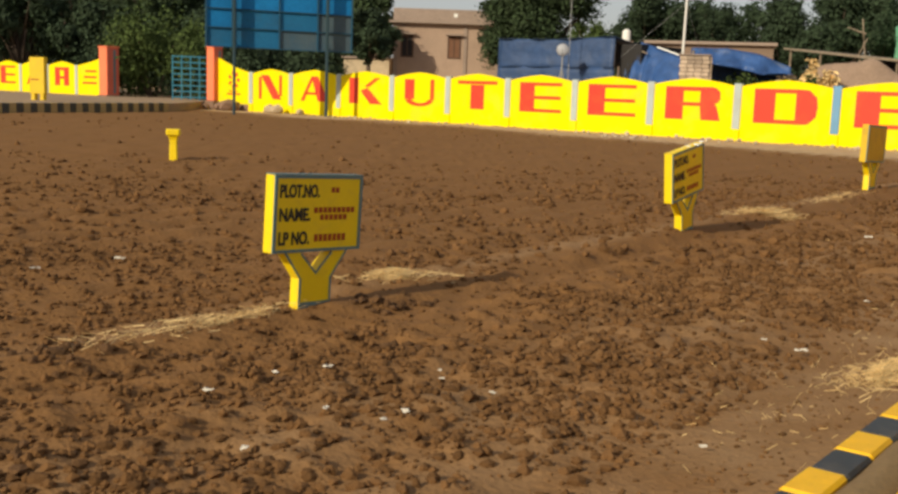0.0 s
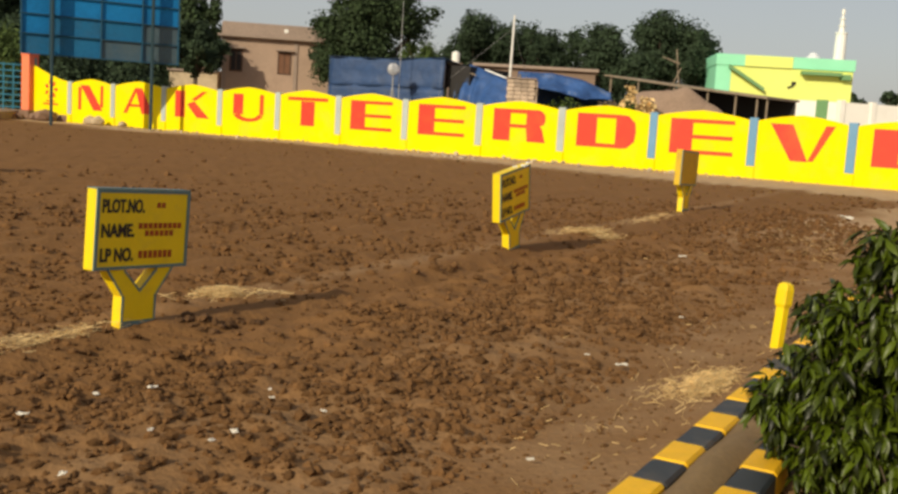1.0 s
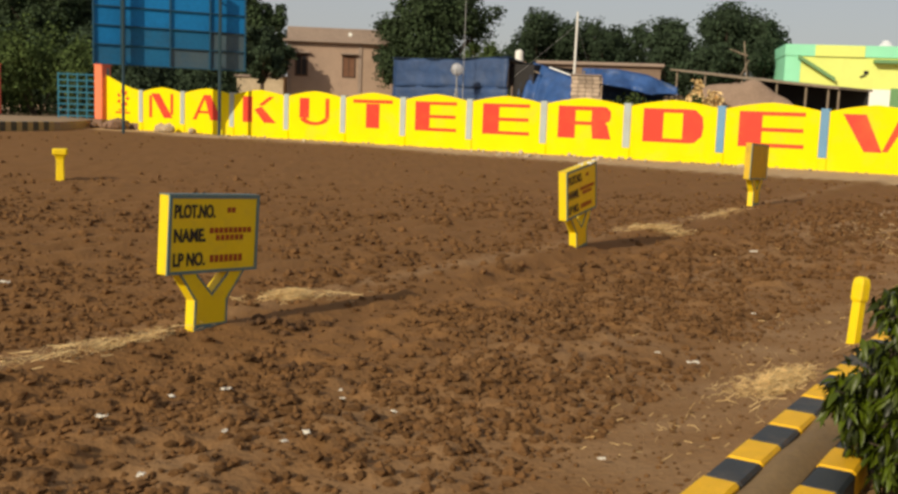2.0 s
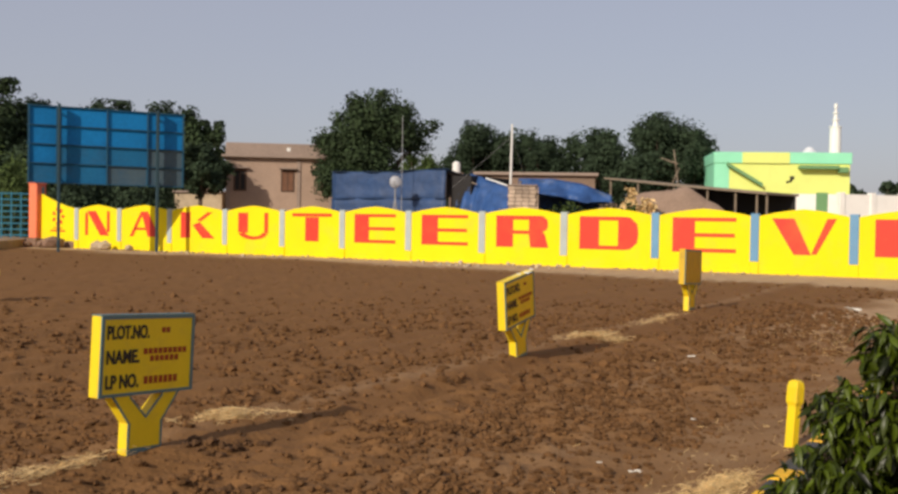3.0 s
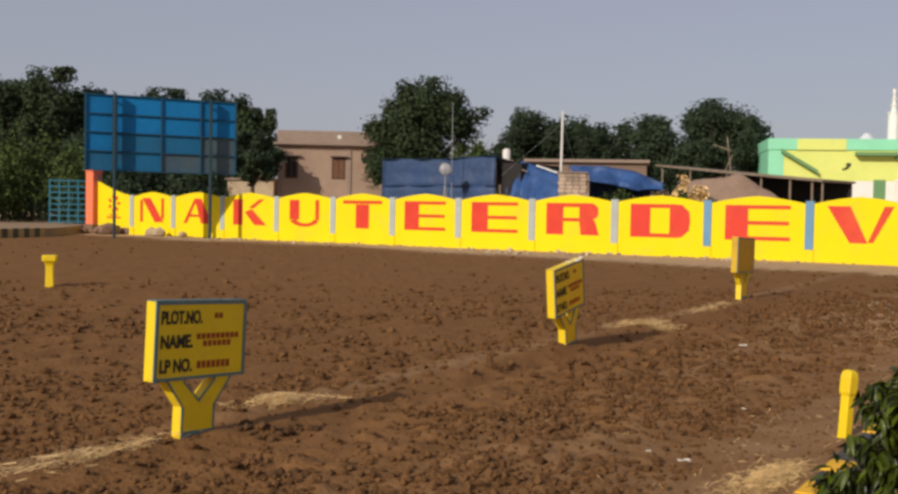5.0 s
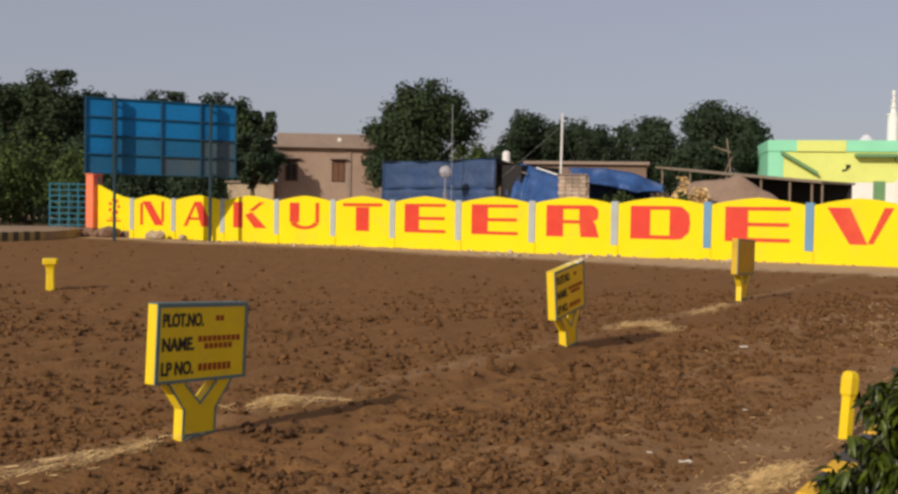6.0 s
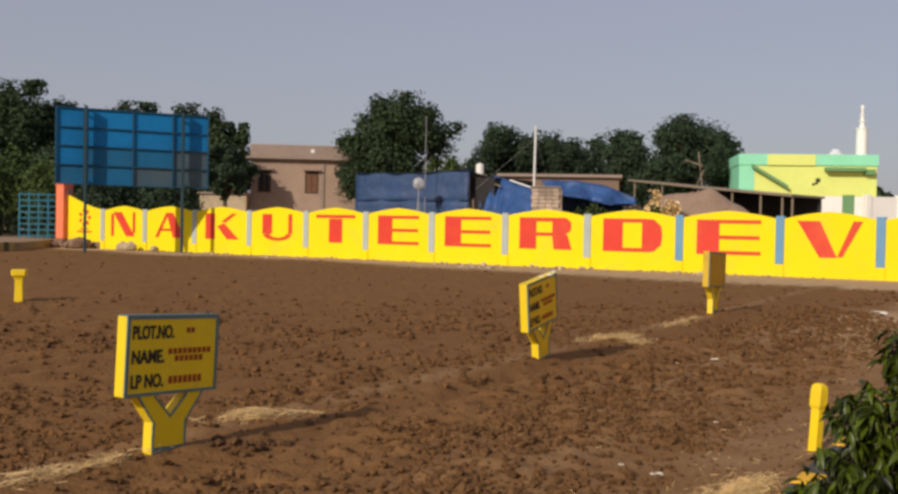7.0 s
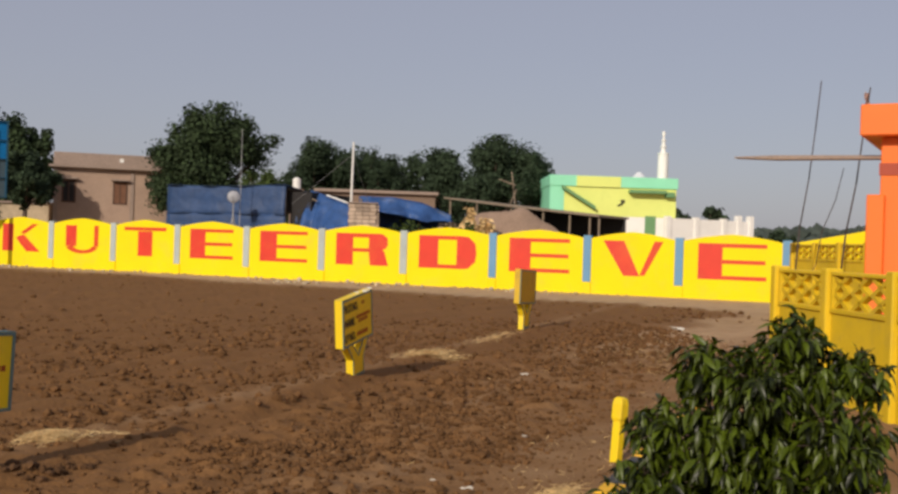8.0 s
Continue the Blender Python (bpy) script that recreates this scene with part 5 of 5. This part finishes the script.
def wall_foot():
    """Earth, plaster crumbs and pale stones lying unevenly along the foot of the wall."""
    rng = np.random.default_rng(77)
    for n, lo, hi, material, label, cat in ((500, 0.02, 0.06, M_SAND, "crumbled earth along the foot of the yellow wall", "soil"), (45, 0.015, 0.045, M_RUBBLE, "pale plaster crumbs along the foot of the yellow wall", "rubble")):
        u = rng.uniform(0.5, 33, n)
        keep = rng.random(n) < np.clip(value_noise(u, u * 0, 1.7, 5) * 1.8 - 0.25, 0.1, 1)
        u = u[keep]
        v = 0.03 + 0.5 * rng.random(len(u)) ** 2
        p = np.array([wall_north.matrix_world @ Vector((a, -b, 0)) for a, b in zip(u, v)])
        s = lo + (hi - lo) * rng.random(len(u)) ** 2.2
        lumps("crumbs", p[:, 0], p[:, 1], earth_height(p[:, 0], p[:, 1]) + s * 0.15, s, material, rng, 0.55, label, cat)


wall_foot()


def scrap(x, y, s, seed):
    rng = random.Random(seed)
    t = thing("paper_scrap", x, y, float(earth_height(x, y)) + 0.01, rng.uniform(0, 360), "crumpled white scrap lying on the soil", "litter", "white scraps")
    n = 5
    s *= 0.5 if y < 15 else 0.8
    v = [((i / (n - 1) - 0.5) * s * 1.7, (j / (n - 1) - 0.5) * s, 0.02 + rng.uniform(0, 0.35) * s) for j in range(n) for i in range(n)]
    f = [(j * n + i, j * n + i + 1, (j + 1) * n + i + 1, (j + 1) * n + i) for j in range(n - 1) for i in range(n - 1)]
    ob = raw("sheet", v, f, M_SCRAP, t)
    ob.modifiers.new("thickness", "SOLIDIFY").thickness = 0.003


for k, (x, y, s) in enumerate(((-0.81, 4.60, 0.04), (-0.56, 4.49, 0.05), (-1.01, 4.17, 0.05), (-0.07, 4.66, 0.03), (-0.51, 4.04, 0.04), (-0.27, 3.92, 0.035), (-0.19, 3.97, 0.05), (0.16, 4.33, 0.035), (-0.74, 3.59, 0.045), (1.64, 5.50, 0.035), (1.77, 5.28, 0.075), (3.97, 10.14, 0.09), (0.91, 3.71, 0.035), (8.94, 15.86, 0.2), (-2.85, 6.95, 0.08), (-2.41, 7.36, 0.08), (2.69, 6.81, 0.04), (-0.06, 4.58, 0.03))):
    scrap(x, y, s, k)


def straw(x, y, along, across, n, seed, size=0.13, d=ROW_DIR):
    """A scatter of thin dry stalks lying on the earth."""
    rng = np.random.default_rng(seed)
    u, w = rng.normal(size=n) * along, rng.normal(size=n) * across
    px, py = x + d.x * u + d.y * w, y + d.y * u - d.x * w
    a = rng.uniform(0, math.pi, n)
    L = size * (0.4 + rng.random(n))
    dx, dy = np.cos(a) * L / 2, np.sin(a) * L / 2
    wx, wy = -np.sin(a) * size * 0.014, np.cos(a) * size * 0.014
    z = earth_height(px, py) + 0.008 + 0.03 * rng.random(n) ** 2
    t0, t1 = rng.uniform(-0.02, 0.03, n), rng.uniform(-0.02, 0.03, n)
    v = np.stack([np.stack([px - dx - wx, py - dy - wy, z + t0], -1), np.stack([px + dx - wx, py + dy - wy, z + t1], -1),
                  np.stack([px + dx + wx, py + dy + wy, z + t1 + 0.003], -1), np.stack([px - dx + wx, py - dy + wy, z + t0 + 0.003], -1)], 1)
    ob = raw("straw", v.reshape(-1, 3).tolist(), np.arange(n * 4).reshape(n, 4).tolist(), M_STRAW)
    tagged(ob, "scatter of pale dry straw on the soil", "straw", kind="stuff")


straw(-0.45, 6.98, 0.07, 0.05, 800, 1, 0.075, d=Vector((0.9, 0.43)))
straw(-0.36, 6.98, 0.24, 0.08, 110, 11, 0.08, d=Vector((0.9, 0.43)))
straw(-1.2, 5.6, 0.2, 0.025, 240, 2, 0.085)
straw(-1.5, 5.25, 0.3, 0.07, 150, 12, 0.09)
straw(3.5, 11.9, 0.26, 0.09, 700, 3, 0.11, Vector((0.9, 0.43)))
straw(2.04, 4.77, 0.15, 0.05, 1300, 4, 0.055, d=KERB_DIR)
straw(1.93, 4.78, 0.22, 0.1, 260, 5, 0.045, d=KERB_DIR)
straw(1.4, 4.15, 0.5, 0.2, 90, 21, 0.03, d=KERB_DIR)
straw(2.6, 5.9, 0.9, 0.3, 80, 22, 0.035, d=KERB_DIR)
straw(5.2, 14.4, 0.6, 0.08, 260, 7, 0.08)
straw(6.6, 12.0, 1.5, 0.5, 400, 8, 0.06)


# ---- the bush beside the kerb ----
def bush():
    """Whorls of drooping leaves at the ends of many twigs, with deep gaps between them."""
    rng = np.random.default_rng(12)
    t = thing("bush", 2.12, 3.27, -0.03, -33, "leafy dark green bush with glossy drooping leaves", "bush")
    shape = ((-0.42, 0.38, 0.1), (-0.37, 0.22, 0.09), (-0.26, 0.71, 0.1), (-0.25, 0.5, 0.15), (-0.12, 0.93, 0.1), (-0.08, 0.7, 0.17), (0.19, 1.04, 0.1),
             (0.05, 0.88, 0.15), (0.22, 0.9, 0.14), (0.4, 0.93, 0.1), (0.33, 0.7, 0.16), (0.08, 0.55, 0.24), (0.3, 0.45, 0.19),
             (-0.12, 0.34, 0.22), (0.15, 0.25, 0.24), (-0.24, 0.19, 0.13), (0.35, 0.24, 0.14))
    blobs = np.array([(x, rng.uniform(-0.08, 0.1), z, q) for x, z, q in shape])
    stretch = np.array((1.0, 1.25, 1.0))
    # twig ends over the outside of the lobes, kept apart from one another
    tips = []
    for tries, near, far, least, apart in ((9000, 0.9, 1.2, 0.88, 0.078), (9000, 0.3, 0.88, 0.25, 0.05)):
        own = []
        for k in range(tries):
            b = blobs[rng.integers(len(blobs))]
            d = rng.normal(size=3)
            d /= np.linalg.norm(d)
            p = b[:3] + d * b[3] * stretch * rng.uniform(near, far)
            depth = (np.linalg.norm((p - blobs[:, :3]) / stretch, axis=1) / blobs[:, 3]).min()
            if p[2] < 0.05 or depth < least or (p[0] < -0.39 and p[2] > 0.54):
                continue
            if own and np.min(np.linalg.norm(np.array(own) - p, axis=1)) < apart:
                continue
            own.append(p)
            tips.append((p, d))
    bm = bmesh.new()
    for x, y, z, q in blobs:
        mid = Vector((x * 0.45, y * 0.4, z * 0.55))
        tube((x * 0.06, y * 0.06, 0), mid, 0.013, 0.009, 6, bm)
        tube(mid, (x, y, z), 0.009, 0.005, 5, bm)
    for p, d in tips:
        b = blobs[np.argmin(np.linalg.norm(blobs[:, :3] - p, axis=1) - blobs[:, 3])]
        tube(b[:3], p, 0.004, 0.002, 4, bm)
    part("stem", bm, M_BARK, t)
    # one drooping leaf: a folded, pointed blade
    prof = ((0.0, 0.003), (0.25, 0.0115), (0.5, 0.0132), (0.75, 0.0085), (1.0, 0.001))
    V, F = [], []
    for s, w in prof:
        z = -0.03 * s * s
        V += [(-w, s * 0.078, z + w * 0.45), (0, s * 0.078, z), (w, s * 0.078, z + w * 0.45)]
    for k in range(4):
        F += [(k * 3, k * 3 + 1, k * 3 + 4, k * 3 + 3), (k * 3 + 1, k * 3 + 2, k * 3 + 5, k * 3 + 4)]
    leaf = bpy.data.meshes.new("leaf")
    leaf.from_pydata(V, [], F)
    leaf.materials.append(M_LEAF)
    crown = part("crown", bmesh.new(), M_LEAF_J, t)
    base = np.array(V)
    vs, fs, singles = [], [], 0
    for p, d in tips:
        for _ in range(rng.integers(9, 16)):
            e = Vector(d) * 0.7 + Vector(rng.normal(size=3)) * 0.65 + Vector((0, 0, -0.95))
            e.normalize()
            side = e.cross(Vector((0, 0, 1)) + Vector(rng.normal(size=3)) * 0.3).normalized()
            up = side.cross(e)
            at = Vector(p) + Vector(rng.normal(size=3)) * 0.012 - Vector(d) * abs(rng.normal()) * 0.03
            if at.z < 0.08:
                continue
            m = Matrix((side, e, up)).transposed().to_4x4()
            m.translation = at
            m = m @ Matrix.Scale(rng.uniform(0.55, 1.0), 4)
            if singles < 300 and p[1] < -0.08 and d[1] < 0.2 and rng.random() < 0.25:
                ob = new("leaf", leaf)
                ob.parent = crown
                ob.matrix_local = m
                singles += 1
            else:
                q = base @ np.array(m.to_3x3()).T + np.array(m.translation)
                fs += [tuple(i + len(vs) for i in f) for f in F]
                vs += q.tolist()
    crown.data.from_pydata(vs, [], fs)
    crown.data.polygons.foreach_set("use_smooth", np.ones(len(crown.data.polygons), bool))


bush()
